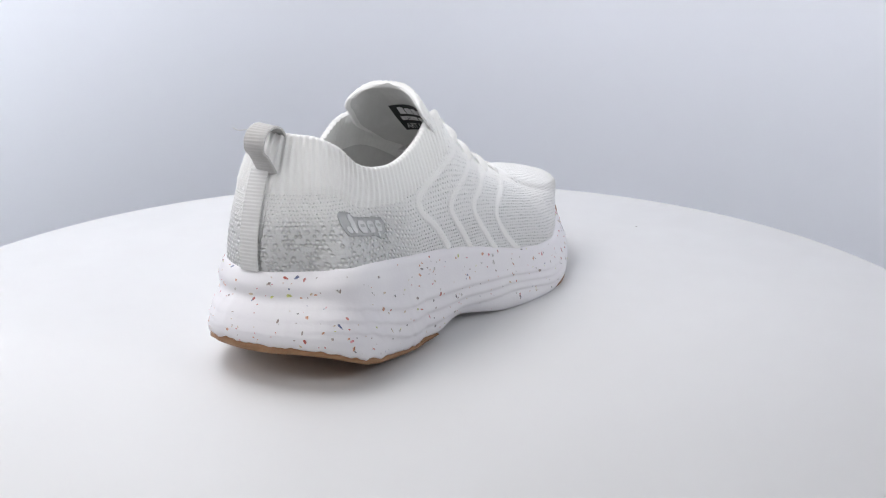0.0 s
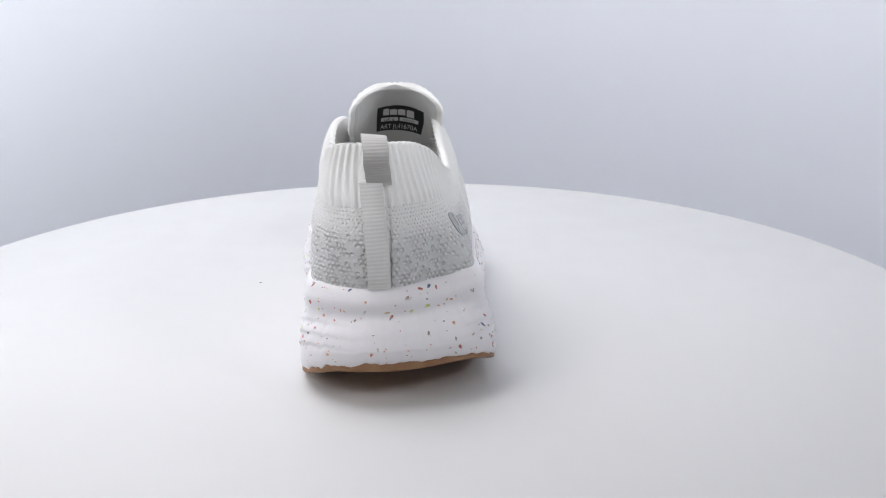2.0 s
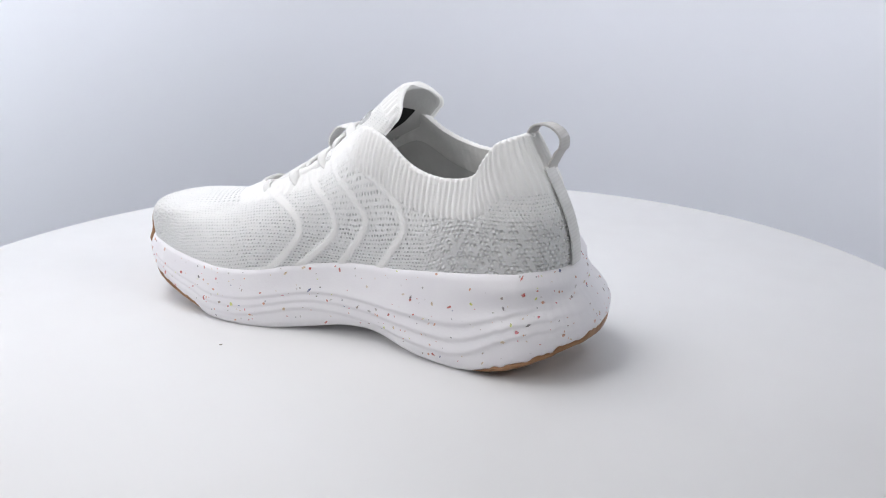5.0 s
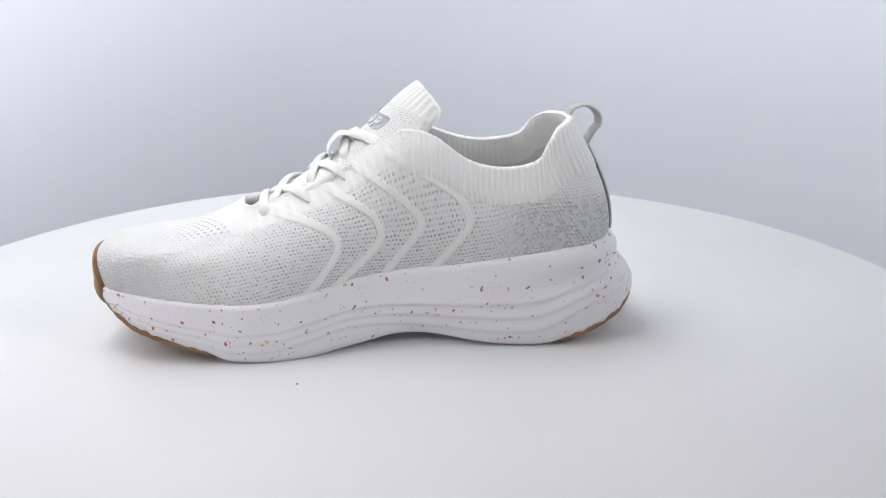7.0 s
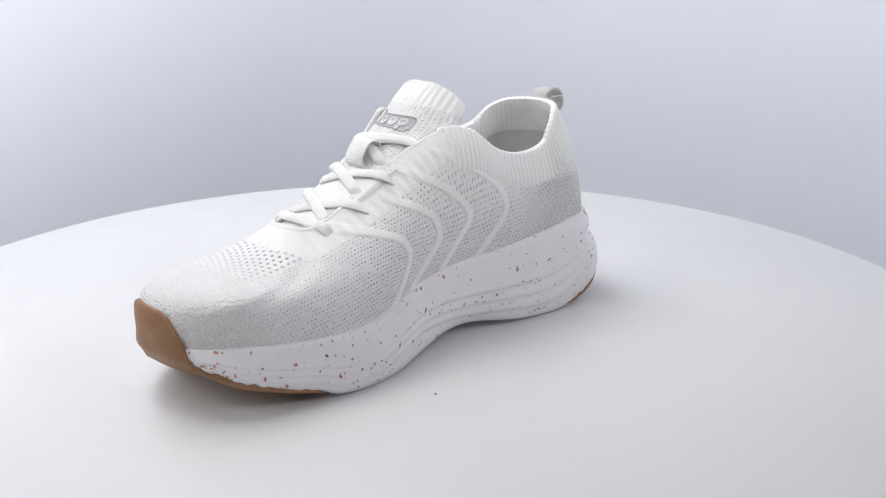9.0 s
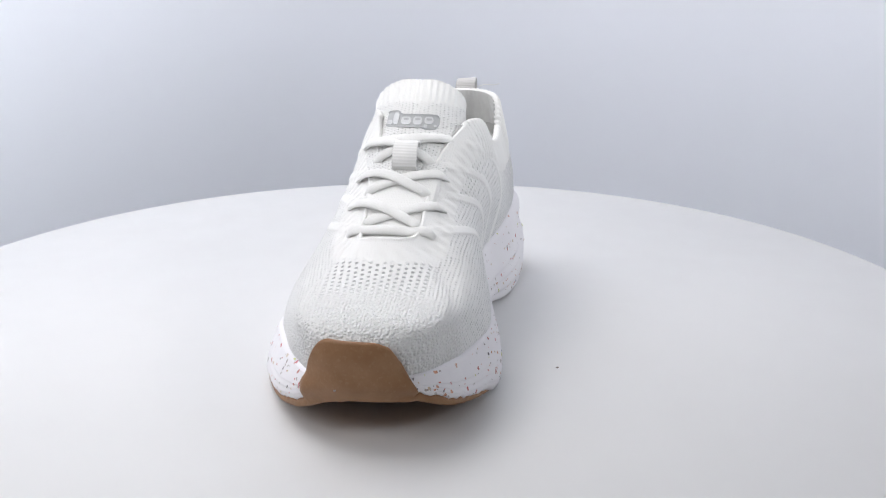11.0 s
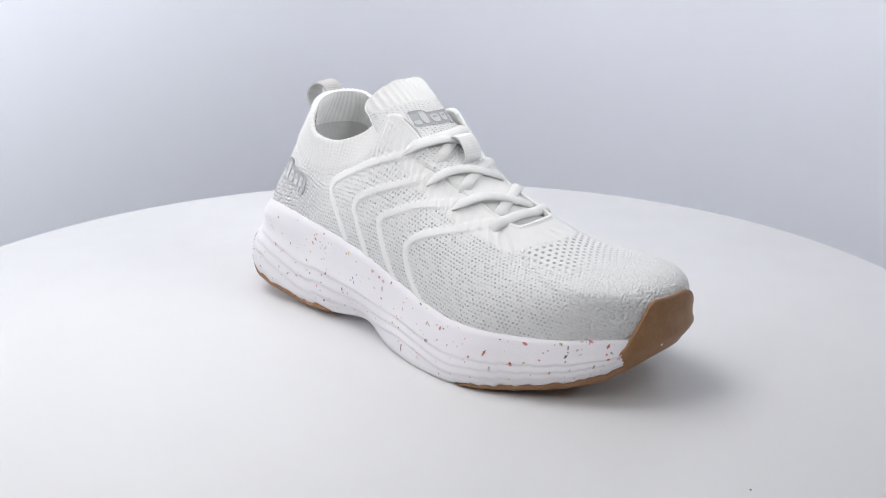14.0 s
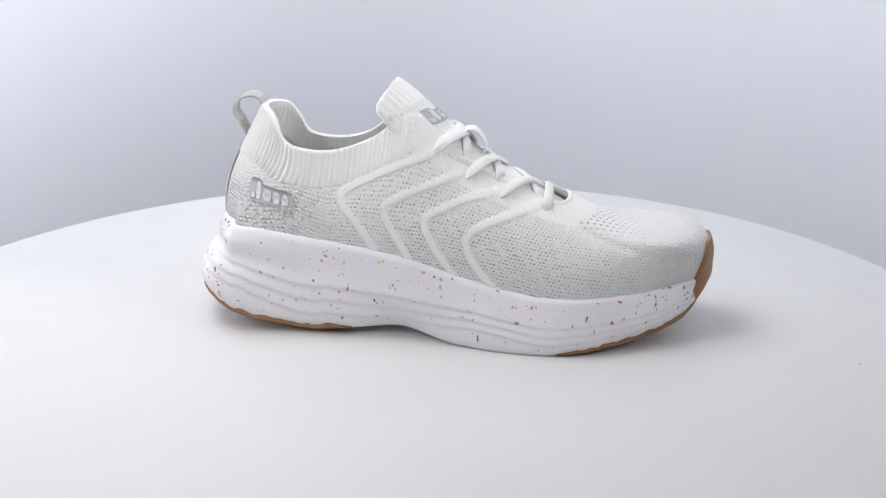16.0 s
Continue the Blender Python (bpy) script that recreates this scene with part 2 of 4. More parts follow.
def studio():
    """Paper wall curving behind the table, in an unseen room added for bounce."""
    prof = [(0.62, -0.395), (0.622, -0.3), (0.625, -0.1), (0.625, 0.2), (0.625, 0.9)]
    fine = catmull([(a, 0, b) for a, b in prof], 70)
    seg = 140
    angles = [radians(-12 + 204 * i / (seg - 1)) for i in range(seg)]
    verts = [(p.x * math.cos(a), p.x * math.sin(a), p.z) for p in fine for a in angles]
    ob = part("backdrop", (verts, [], grid_faces(len(fine), seg, False)), PAPER, None)
    sol = ob.modifiers.new("thickness", "SOLIDIFY")
    sol.thickness, sol.offset = 0.002, 1.0
    tagged(ob, "pale blue-grey paper backdrop curving round behind the turntable", "backdrop", kind="structure")
    for name, size, at in (("floor", (4.2, 4.2, 0.1), (0, 0, -0.45)), ("ceiling", (4.2, 4.2, 0.1), (0, 0, 2.45)),
                           ("wall_north", (4.2, 0.1, 2.9), (0, 2.1, 1.0)), ("wall_south", (4.2, 0.1, 2.9), (0, -2.1, 1.0)),
                           ("wall_east", (0.1, 4.2, 2.9), (2.1, 0, 1.0)), ("wall_west", (0.1, 4.2, 2.9), (-2.1, 0, 1.0))):
        bm = bmesh.new()
        bmesh.ops.create_cube(bm, size=1.0, matrix=Matrix.LocRotScale(at, None, size))
        w = part(name, bm, UNSEEN_FLOOR if name == "floor" else ROOM, None)
        for p in w.data.polygons:
            p.use_smooth = False
        tagged(w, "unseen matt dark grey floor, added to darken the lower backdrop" if name == "floor" else "plain matt grey surface of the unseen room added round the set", name.split("_")[0], kind="structure")


TURN = turntable()
studio()


# ---- the shoe, in centimetres: x to the toe, y to its inner side, z up ----
OUTLINE = [(14.56, -0.85), (14.38, -2.2), (13.6, -3.65), (12, -4.95), (10.5, -5.8), (9, -6.45), (7, -7.15), (5, -7.2), (3, -6.9), (1, -6.4),
           (-1, -6.0), (-3, -5.65), (-5, -5.35), (-7, -5.1), (-9, -5.0), (-11, -5.05), (-12.5, -4.72), (-13.75, -3.5), (-14.5, -1.5), (-14.75, 0.4),
           (-14.5, 2.2), (-13.5, 3.7), (-12.2, 4.45), (-11, 4.65), (-9, 4.6), (-7, 4.35), (-5, 4.0), (-3, 3.5), (-1, 3.3), (1, 3.45),
           (3, 4.0), (5, 4.4), (7, 4.45), (9, 4.0), (11, 3.45), (12.3, 2.9), (13.55, 2.0), (14.35, 0.6)]
COLS = 960
OUT, OUT_ID, OUT_S = smooth_closed(OUTLINE, COLS)
tang = np.roll(OUT, -1, 0) - np.roll(OUT, 1, 0)
tang /= np.linalg.norm(tang, axis=1)[:, None]
NORM = np.stack([-tang[:, 1], tang[:, 0]], 1)
if (NORM * (OUT - OUT.mean(0))).sum() < 0:
    NORM = -NORM
NORM = rounded(NORM, 10)
NORM /= np.linalg.norm(NORM, axis=1)[:, None]


def by_side(lat, med, x=None):
    """Values along the shoe's outer and inner side, joined round toe and heel."""
    x = OUT[:, 0] if x is None else x
    a = np.interp(x, *zip(*lat))
    b = np.interp(x, *zip(*med))
    side = np.clip((OUT[:, 1] - np.interp(x, [-14, 0, 14], [0.4, -1.2, -0.7])) / -3.0 + 0.5, 0, 1)
    return rounded(a * side + b * (1 - side), 26)


Z_TOP = by_side([(-14, 5.5), (-12.6, 5.78), (-10.5, 5.75), (-8, 5.4), (-4.5, 5.0), (-2, 4.55), (0.4, 3.85), (2.2, 3.35), (4.6, 2.98), (6.6, 2.9), (8.7, 2.85), (10.8, 2.9), (14.3, 3.3)],
                [(-14, 5.45), (-12.5, 5.5), (-10, 5.26), (-6.2, 4.75), (-3.9, 4.4), (-1.2, 4.16), (0.6, 3.9), (3, 3.45), (4.7, 3.15), (6.7, 3.04), (9, 3.1), (11, 3.25), (12.9, 3.45), (14.3, 3.5)])
Z_BOT = by_side([(-14.8, 1.75), (-14.2, 1.85), (-13.6, 1.75), (-12.5, 1.3), (-11.5, 0.9), (-9.2, 0.4), (-7.2, 0.18), (-4.8, 0.5), (-2.7, 0.65), (-1.4, 0.45), (0.4, 0.12), (2.3, 0.02), (6.4, 0.03), (8.8, 0.25), (11, 0.64), (12.9, 1.15), (14.1, 1.95), (14.6, 2.3)],
                [(-14.8, 1.75), (-14.2, 1.7), (-13.2, 1.25), (-11.4, 0.55), (-10.4, 0.3), (-8.3, 0.1), (-6.2, 0.2), (-4.1, 0.45), (-2.3, 0.65), (-0.8, 0.64), (0.7, 0.37), (3.1, 0.05), (5.2, 0.02), (7.5, 0.17), (8.6, 0.43), (10.6, 0.9), (12.6, 1.5), (13.9, 2.15), (14.6, 2.3)])
# how much outsole rubber lies under the foam
RUBBER = by_side([(-15.0, 0.5), (-14.2, 0.36), (-13, 0.32), (-9, 0.3), (-6, 0.3), (-5, 0.0), (5.6, 0.0), (6.4, 0.22), (12, 0.4), (14.6, 0.5)],
                 [(-15.0, 0.5), (-14.2, 0.36), (-13, 0.32), (-10.5, 0.28), (-9.2, 0.0), (8.0, 0.0), (8.8, 0.2), (12, 0.36), (14.6, 0.5)])
HEEL = np.clip((-7.0 - OUT[:, 0]) / 5.5, 0, 1)
TOE = np.clip((OUT[:, 0] - 9.0) / 4.5, 0, 1)
BACK = np.clip((-11.5 - OUT[:, 0]) / 3.3, 0, 1)
FRONT = np.clip((OUT[:, 0] - 12.3) / 2.0, 0, 1)
CORNER = BACK ** 0.5 * (0.75 * np.exp(-((OUT[:, 1] + 3.0) / 1.6) ** 2) + 0.1 * np.exp(-((OUT[:, 1] - 3.4) / 1.0) ** 2))
ARCH = np.exp(-((OUT[:, 0] + 2.6) / 2.1) ** 2) * np.where(OUT[:, 1] < -1, 0.7, 0.35)
FLARE = np.exp(-((OUT[:, 0] - 8.5) / 4.5) ** 2) * np.clip(-OUT[:, 1] / 3.0, 0, 1)
TOP_IN = CORNER + 0.42 + 0.2 * HEEL + 0.72 * BACK - 0.27 * FRONT + 0.3 * FLARE + 0.35 * np.exp(-((OUT[:, 0] + 12.0) / 3.0) ** 2) * np.clip(-OUT[:, 1] / 3.0, 0, 1) + 0.25 * np.exp(-((OUT[:, 0] - 3.0) / 3.0) ** 2) * np.clip(-OUT[:, 1] / 3.0, 0, 1)
TOP_IN = rounded(TOP_IN, 60)


def sole_offset(w, i):
    """How far the foam's side stands inside its outline at the height w, from 0 at its foot to 1 at its lip."""
    belly = 0.14 * np.clip((0.12 - w) / 0.12, 0, 1) ** 2 + 0.3 * FRONT[i] * np.clip((0.6 - w) / 0.6, 0, 1) ** 1.6
    belly += ARCH[i] * np.clip((0.5 - w) / 0.5, 0, 1) ** 1.3
    waist = HEEL[i] * 0.24 * math.exp(-((w - 0.62) / 0.12) ** 2)
    lean = TOP_IN[i] * max(0.0, (w - 0.2) / 0.8) ** (1.4 - 0.4 * BACK[i])
    lip = 0.13 * np.clip((w - 0.93) / 0.07, 0, 1) ** 2
    lip -= 0.12 * HEEL[i] * (1 - 0.6 * BACK[i]) * math.exp(-((w - 0.84) / 0.09) ** 2)
    x = OUT[i, 0]
    sag = 0.08 * math.sin(x * 0.42 + 0.6) * (1 - TOE[i]) + 0.03 * math.sin(x * 0.9)
    ridge = 0.0
    for k, base in enumerate((0.2, 0.35, 0.5)):
        d = (w - base - sag * (1 - 0.2 * k)) / 0.05
        ridge += (0.085 - 0.06 * min(1.0, max(0.0, (x - 2.0) / 4.0))) * (1 / (1 + math.exp(-9 * d)) - 0.5) * math.exp(-(d / 2.6) ** 2) * (1 - 0.92 * BACK[i])
    return belly + waist + lean + lip - ridge * 1.6


def ring_point(i, z, inset):
    return np.array([OUT[i, 0] - NORM[i, 0] * inset, OUT[i, 1] - NORM[i, 1] * inset, z])


def inward(points, f, z_shift):
    """A ring drawn towards the shoe's middle line."""
    P = np.array(points)
    mid = np.interp(P[:, 0], [-14, -5, 5, 14], [0.3, -0.5, -1.2, -0.8])
    Q = P.copy()
    Q[:, 1] = mid + (P[:, 1] - mid) * f
    Q[:, 0] = P[:, 0] * (0.9 + 0.1 * f)
    Q[:, 2] += z_shift
    return Q


FOOT = Z_BOT + RUBBER + rounded(np.random.RandomState(4).uniform(-1, 1, COLS), 6) * 0.17 * np.clip(RUBBER / 0.3, 0, 1)


def midsole(shoe):
    ROWS = 46
    foot = FOOT
    rows = []
    for j in range(ROWS):
        w = j / (ROWS - 1)
        rows.append([ring_point(i, foot[i] + (Z_TOP[i] - foot[i]) * w, sole_offset(w, i)) for i in range(COLS)])
    rows.append([ring_point(i, Z_TOP[i] + 0.02, sole_offset(1, i) + 0.22) for i in range(COLS)])
    rows.append([ring_point(i, Z_TOP[i] - 0.25, sole_offset(1, i) + 0.5) for i in range(COLS)])
    rows.insert(0, inward(rows[0], 0.55, 0.02))
    rows.insert(0, inward(rows[1], 0.05, 0.02))
    rows.append(inward(rows[-1], 0.4, -0.2))
    rows.append(inward(rows[-2], 0.02, -0.2))
    verts = [tuple(CM * p) for row in rows for p in row]
    return part("midsole", (verts, [], grid_faces(len(rows), COLS)), FOAM, shoe, "white foam midsole flecked with coloured rubber chips")


# chips that stand out: place along the shoe, side, height, colour
CHIPS = [(-13.34, -1.2, 5.28, 0.05), (-13.2, -1.65, 5.36, 0.70), (-13.62, -1.5, 4.46, 0.75), (-13.69, -2.6, 3.69, 0.16), (-12.6, -3.75, 3.28, 0.70), (-12.46, -4.2, 2.24, 0.2),
         (-13.96, 0.4, 4.22, 0.04), (-13.75, -0.4, 5.1, 0.35), (-11.92, 3.76, 4.5, 0.05), (-11.81, 4.3, 2.64, 0.95), (-13.0, 2.1, 5.38, 0.70), (-7.18, 4.2, 0.6, 0.04),
         (5.5, 4.4, 1.14, 0.75), (7.85, 4.3, 1.16, 0.03), (-6.79, -4.85, 4.19, 0.18), (-5.43, -5.2, 2.87, 0.04), (-1.2, -5.6, 3.93, 0.2), (9.28, -5.9, 2.61, 0.95), (12.27, -4.5, 3.19, 0.95)]


def rubber_chips(shoe):
    """Flakes of coloured rubber that lie in the foam's skin."""
    rnd = random.Random(11)
    spots = []
    P = np.array([[ring_point(i, FOOT[i] + (Z_TOP[i] - FOOT[i]) * w, 0) for w in np.linspace(0.05, 0.98, 24)] for i in range(0, COLS, 4)])
    for x, y, z, tint in CHIPS:
        k = np.unravel_index(np.argmin(((P - np.array([x, y * 1.05, z])) ** 2).sum(2)), P.shape[:2])
        spots.append((k[0] * 4, 0.05 + 0.93 * k[1] / 23, tint, rnd.uniform(0.10, 0.13)))
    for _ in range(520):
        spots.append((rnd.randrange(COLS), rnd.uniform(0.05, 0.985), rnd.random(), 0.034 + 0.08 * rnd.random() ** 2.2))
    verts, faces, tints = [], [], []

    def skin(i, w):
        return ring_point(i % COLS, FOOT[i % COLS] + (Z_TOP[i % COLS] - FOOT[i % COLS]) * w, sole_offset(w, i % COLS))

    for i, w, tint, size in spots:
        p = skin(i, w)
        a = skin(i + 3, w) - skin(i - 3, w)
        b = skin(i, min(w + 0.02, 1)) - skin(i, max(w - 0.02, 0))
        a, b = a / np.linalg.norm(a), b / np.linalg.norm(b)
        nrm = np.cross(a, b)
        nrm /= np.linalg.norm(nrm)
        if nrm[:2] @ NORM[i % COLS] < 0:
            nrm = -nrm
        turn, long, count = rnd.uniform(0, math.pi), rnd.uniform(1.0, 2.4), rnd.randint(4, 7)
        start = len(verts)
        for h in (0.014, -0.03):
            for k in range(count):
                t = 2 * math.pi * (k + rnd.uniform(-0.25, 0.25)) / count
                r = size * rnd.uniform(0.65, 1.1)
                u, v = r * math.cos(t) * long ** 0.5, r * math.sin(t) / long ** 0.5
                u, v = u * math.cos(turn) - v * math.sin(turn), u * math.sin(turn) + v * math.cos(turn)
                verts.append(tuple(CM * (p + a * u + b * v + nrm * h)))
                tints.append(tint)
        faces.append(tuple(range(start, start + count)))
        faces += [(start + k, start + (k + 1) % count, start + count + (k + 1) % count, start + count + k) for k in range(count)]
    ob = part("rubber_fleck", (verts, [], faces), CHIP, shoe, "coloured recycled rubber chips in the white foam")
    ob["kind"] = "stuff"
    at = ob.data.attributes.new("tint", "FLOAT", "POINT")
    at.data.foreach_set("value", np.array(tints, np.float32))
    return ob


# the tread's height over its foot, in shares of its thickness, and how far it stands inside the outline
TREAD_ROWS = ((1.25, 0.45), (1.12, 0.22), (0.9, 0.09), (0.6, 0.08), (0.3, 0.12), (0.1, 0.24), (0.0, 0.42))
TREAD_FRONT = 0.3


def tread(shoe, name, pick, label):
    """Gum rubber under heel or toe, with a ragged upper edge."""
    ids = [i for i in range(COLS) if pick(i)]
    gap = max(range(len(ids)), key=lambda k: (ids[k] - ids[k - 1]) % COLS)
    ids = ids[gap:] + ids[:gap]
    jag = rounded(np.random.RandomState(4).uniform(-1, 1, COLS), 6) * 0.17
    cols = len(ids)
    rows = []
    ends = [min(1.0, k / 10.0, (cols - 1 - k) / 10.0) for k in range(cols)]
    for w, inset in TREAD_ROWS:
        rows.append([ring_point(i, Z_BOT[i] + (RUBBER[i] * w + jag[i] * min(w, 1)) * max(e, 0.05) + 0.02 * (1 - e), inset + 0.1 * (1 - e) + TREAD_FRONT * FRONT[i]) for i, e in zip(ids, ends)])
    low = np.array(rows[-1])
    for f in (0.85, 0.8, 0.55, 0.5, 0.2, 0.02):
        Q = inward(low, f, 0.0)
        Q[:, 2] += 0.10 if f in (0.8, 0.55) else 0.0
        rows.append(Q)
    verts = [tuple(CM * np.array(p)) for row in rows for p in row]
    return part(name, (verts, [], grid_faces(len(rows), cols, False)), GUM, shoe, label)


# ---- the upper: a sheet from the foam's lip to the edge of the opening ----
EDGE = [(6.7, -1.3, 7.22), (6.68, -1.9, 7.2), (6.5, -2.3, 7.12), (6.25, -2.5, 7.05), (5.95, -2.6, 7.08), (5.4, -2.65, 7.22), (4.6, -2.7, 7.55), (3.5, -2.7, 8.05),
        (2.2, -2.72, 8.7), (0.8, -2.75, 9.55), (-0.7, -2.8, 11.0), (-2.1, -3.1, 11.75), (-4.3, -3.25, 10.55), (-6.3, -3.3, 9.92), (-8.0, -3.1, 9.95),
        (-9.0, -2.7, 10.3), (-9.6, -2.15, 11.1), (-10.25, -1.2, 11.62), (-10.8, -0.1, 11.78), (-11.0, 0.8, 11.82), (-10.9, 1.7, 11.8), (-10.45, 2.55, 11.7), (-9.85, 3.0, 11.45),
        (-9.3, 3.15, 10.7), (-8.7, 3.15, 9.8), (-6.9, 3.1, 9.5), (-5.0, 2.9, 9.95), (-3.2, 2.65, 11.2), (-1.4, 1.9, 11.2), (0.6, 0.8, 9.9),
        (2.2, 0.5, 8.8), (3.6, 0.5, 8.15), (4.7, 0.5, 7.65), (5.5, 0.45, 7.35), (6.15, 0.25, 7.2), (6.45, -0.05, 7.2), (6.6, -0.35, 7.22), (6.68, -0.8, 7.22)]


def follow(values):
    """Values given at the outline's corners, for every column."""
    V = np.array(values, float)
    n = len(V)
    out = []
    for q in OUT_ID:
        i = int(q) % n
        t = q - int(q)
        a, b, c, d = V[i - 1], V[i], V[(i + 1) % n], V[(i + 2) % n]
        out.append(0.5 * (2 * b + (c - a) * t + (2 * a - 5 * b + 4 * c - d) * t * t + (3 * b - a - 3 * c + d) * t ** 3))
    return np.array(out)


TOP = rounded(follow(EDGE), 24)
TOP[:, 2] -= 0.17 * np.clip((-1.8 - TOP[:, 0]) / 2.0, 0, 1)
BASE = np.array([ring_point(i, Z_TOP[i] - 0.12, sole_offset(1, i) + 0.02) for i in range(COLS)])
out3 = np.column_stack([NORM, np.zeros(COLS)])
lift = by_side([(-14, 2.3), (-6, 2.3), (0, 2.4), (7, 2.2), (12, 3.2), (14.6, 4.3)], [(-14, 2.3), (-6, 2.2), (0, 2.3), (7, 2.2), (12, 3.2), (14.6, 4.3)])
swell = by_side([(-14, 0.2), (-13, -0.3), (-12, -0.75), (-11, -0.9), (-9, -0.65), (-7, -0.25), (-5, 0.0), (0, -0.1), (7, -0.2), (12, 0.15), (14.2, 0.95)], [(-14, 0.2), (-12.4, -0.15), (-11, 0.0), (-6, 0.1), (0, 0.3), (7, 0.0), (12, 0.15), (14.2, 0.95)])
reach = by_side([(-14, 1.15), (-13, 0.5), (-12, 0.2), (-6, 0.7), (-2, 1.2), (1, 1.6), (7, 1.9), (12, 3.4), (14.6, 4.8)], [(-14, 1.15), (-13, 0.8), (-12, 0.5), (-6, 0.65), (-2, 1.2), (1, 1.7), (7, 1.7), (12, 3.4), (14.6, 4.8)])
drop = by_side([(-14, 2.2), (-6, 2.2), (-2, 1.8), (1, 1.0), (7, 1.2), (12, 2.9), (14.6, 2.9)], [(-14, 2.2), (-6, 2.2), (-2, 1.8), (1, 1.0), (7, 1.2), (12, 2.9), (14.6, 2.9)])
ARM = BASE + out3 * swell[:, None] + np.array([0, 0, 1]) * lift[:, None]
HANG = TOP + out3 * reach[:, None] - np.array([0, 0, 1]) * drop[:, None]
DEPTH = 112


def shell(t, inset=0.0):
    b, a, h, e = BASE - out3 * inset, ARM - out3 * inset, HANG - out3 * inset, TOP - out3 * inset
    return b * (1 - t) ** 3 + 3 * a * t * (1 - t) ** 2 + 3 * h * t * t * (1 - t) + e * t ** 3


SHEET = np.array([shell(j / (DEPTH - 1)) for j in range(DEPTH)])
du = np.roll(SHEET, -1, 1) - np.roll(SHEET, 1, 1)
dv = np.gradient(SHEET, axis=0)
FACING = np.cross(du, dv)
FACING /= np.linalg.norm(FACING, axis=2)[:, :, None] + 1e-9
if (FACING[30] * out3).sum() < 0:
    FACING = -FACING

BANDS_OUTER = [[(-0.6, 10.0), (-2.7, 9.3), (-4.9, 8.3), (-5.6, 7.8), (-5.6, 7.2), (-4.8, 6.3), (-3.9, 5.0)],
               [(0.6, 8.9), (-1.2, 8.3), (-2.8, 7.6), (-3.3, 7.0), (-3.1, 6.4), (-2.3, 5.1), (-1.7, 4.1)],
               [(2.6, 7.9), (1.0, 7.7), (-0.2, 7.2), (-1.0, 6.8), (-1.1, 6.2), (-0.5, 5.1), (0.7, 3.5)],
               [(5.0, 7.2), (4.0, 7.0), (2.2, 6.5), (1.3, 6.0), (1.1, 5.4), (1.6, 4.4), (2.5, 3.4), (3.3, 2.8)]]
BANDS_INNER = [[(-1.0, 10.3), (-2.5, 9.5), (-4.3, 8.3), (-5.0, 7.2), (-4.9, 6.4), (-4.0, 5.2), (-3.2, 4.2)],
               [(0.8, 9.6), (-1.0, 8.5), (-2.3, 7.3), (-2.5, 6.5), (-1.7, 5.3), (-0.7, 4.1)],
               [(2.4, 8.5), (0.2, 7.4), (-0.4, 6.6), (-0.4, 5.8), (0.5, 4.8), (1.9, 3.6)],
               [(5.4, 7.3), (3.4, 6.9), (2.1, 6.3), (1.8, 5.5), (2.5, 4.4), (3.5, 3.4), (4.4, 3.0)]]


def line_distance(x, z, line):
    best = np.full(x.shape, 99.0)
    pts = [(p.x, p.y) for p in catmull([(a, b, 0) for a, b in line], 40)]
    for (ax, az), (bx, bz) in zip(pts, pts[1:]):
        l2 = (bx - ax) ** 2 + (bz - az) ** 2 + 1e-9
        t = np.clip(((x - ax) * (bx - ax) + (z - az) * (bz - az)) / l2, 0, 1)
        best = np.minimum(best, np.hypot(x - ax - t * (bx - ax), z - az - t * (bz - az)))
    return best


def soft_step(x, lo, hi):
    t = np.clip((x - lo) / (hi - lo), 0, 1)
    return t * t * (3 - 2 * t)


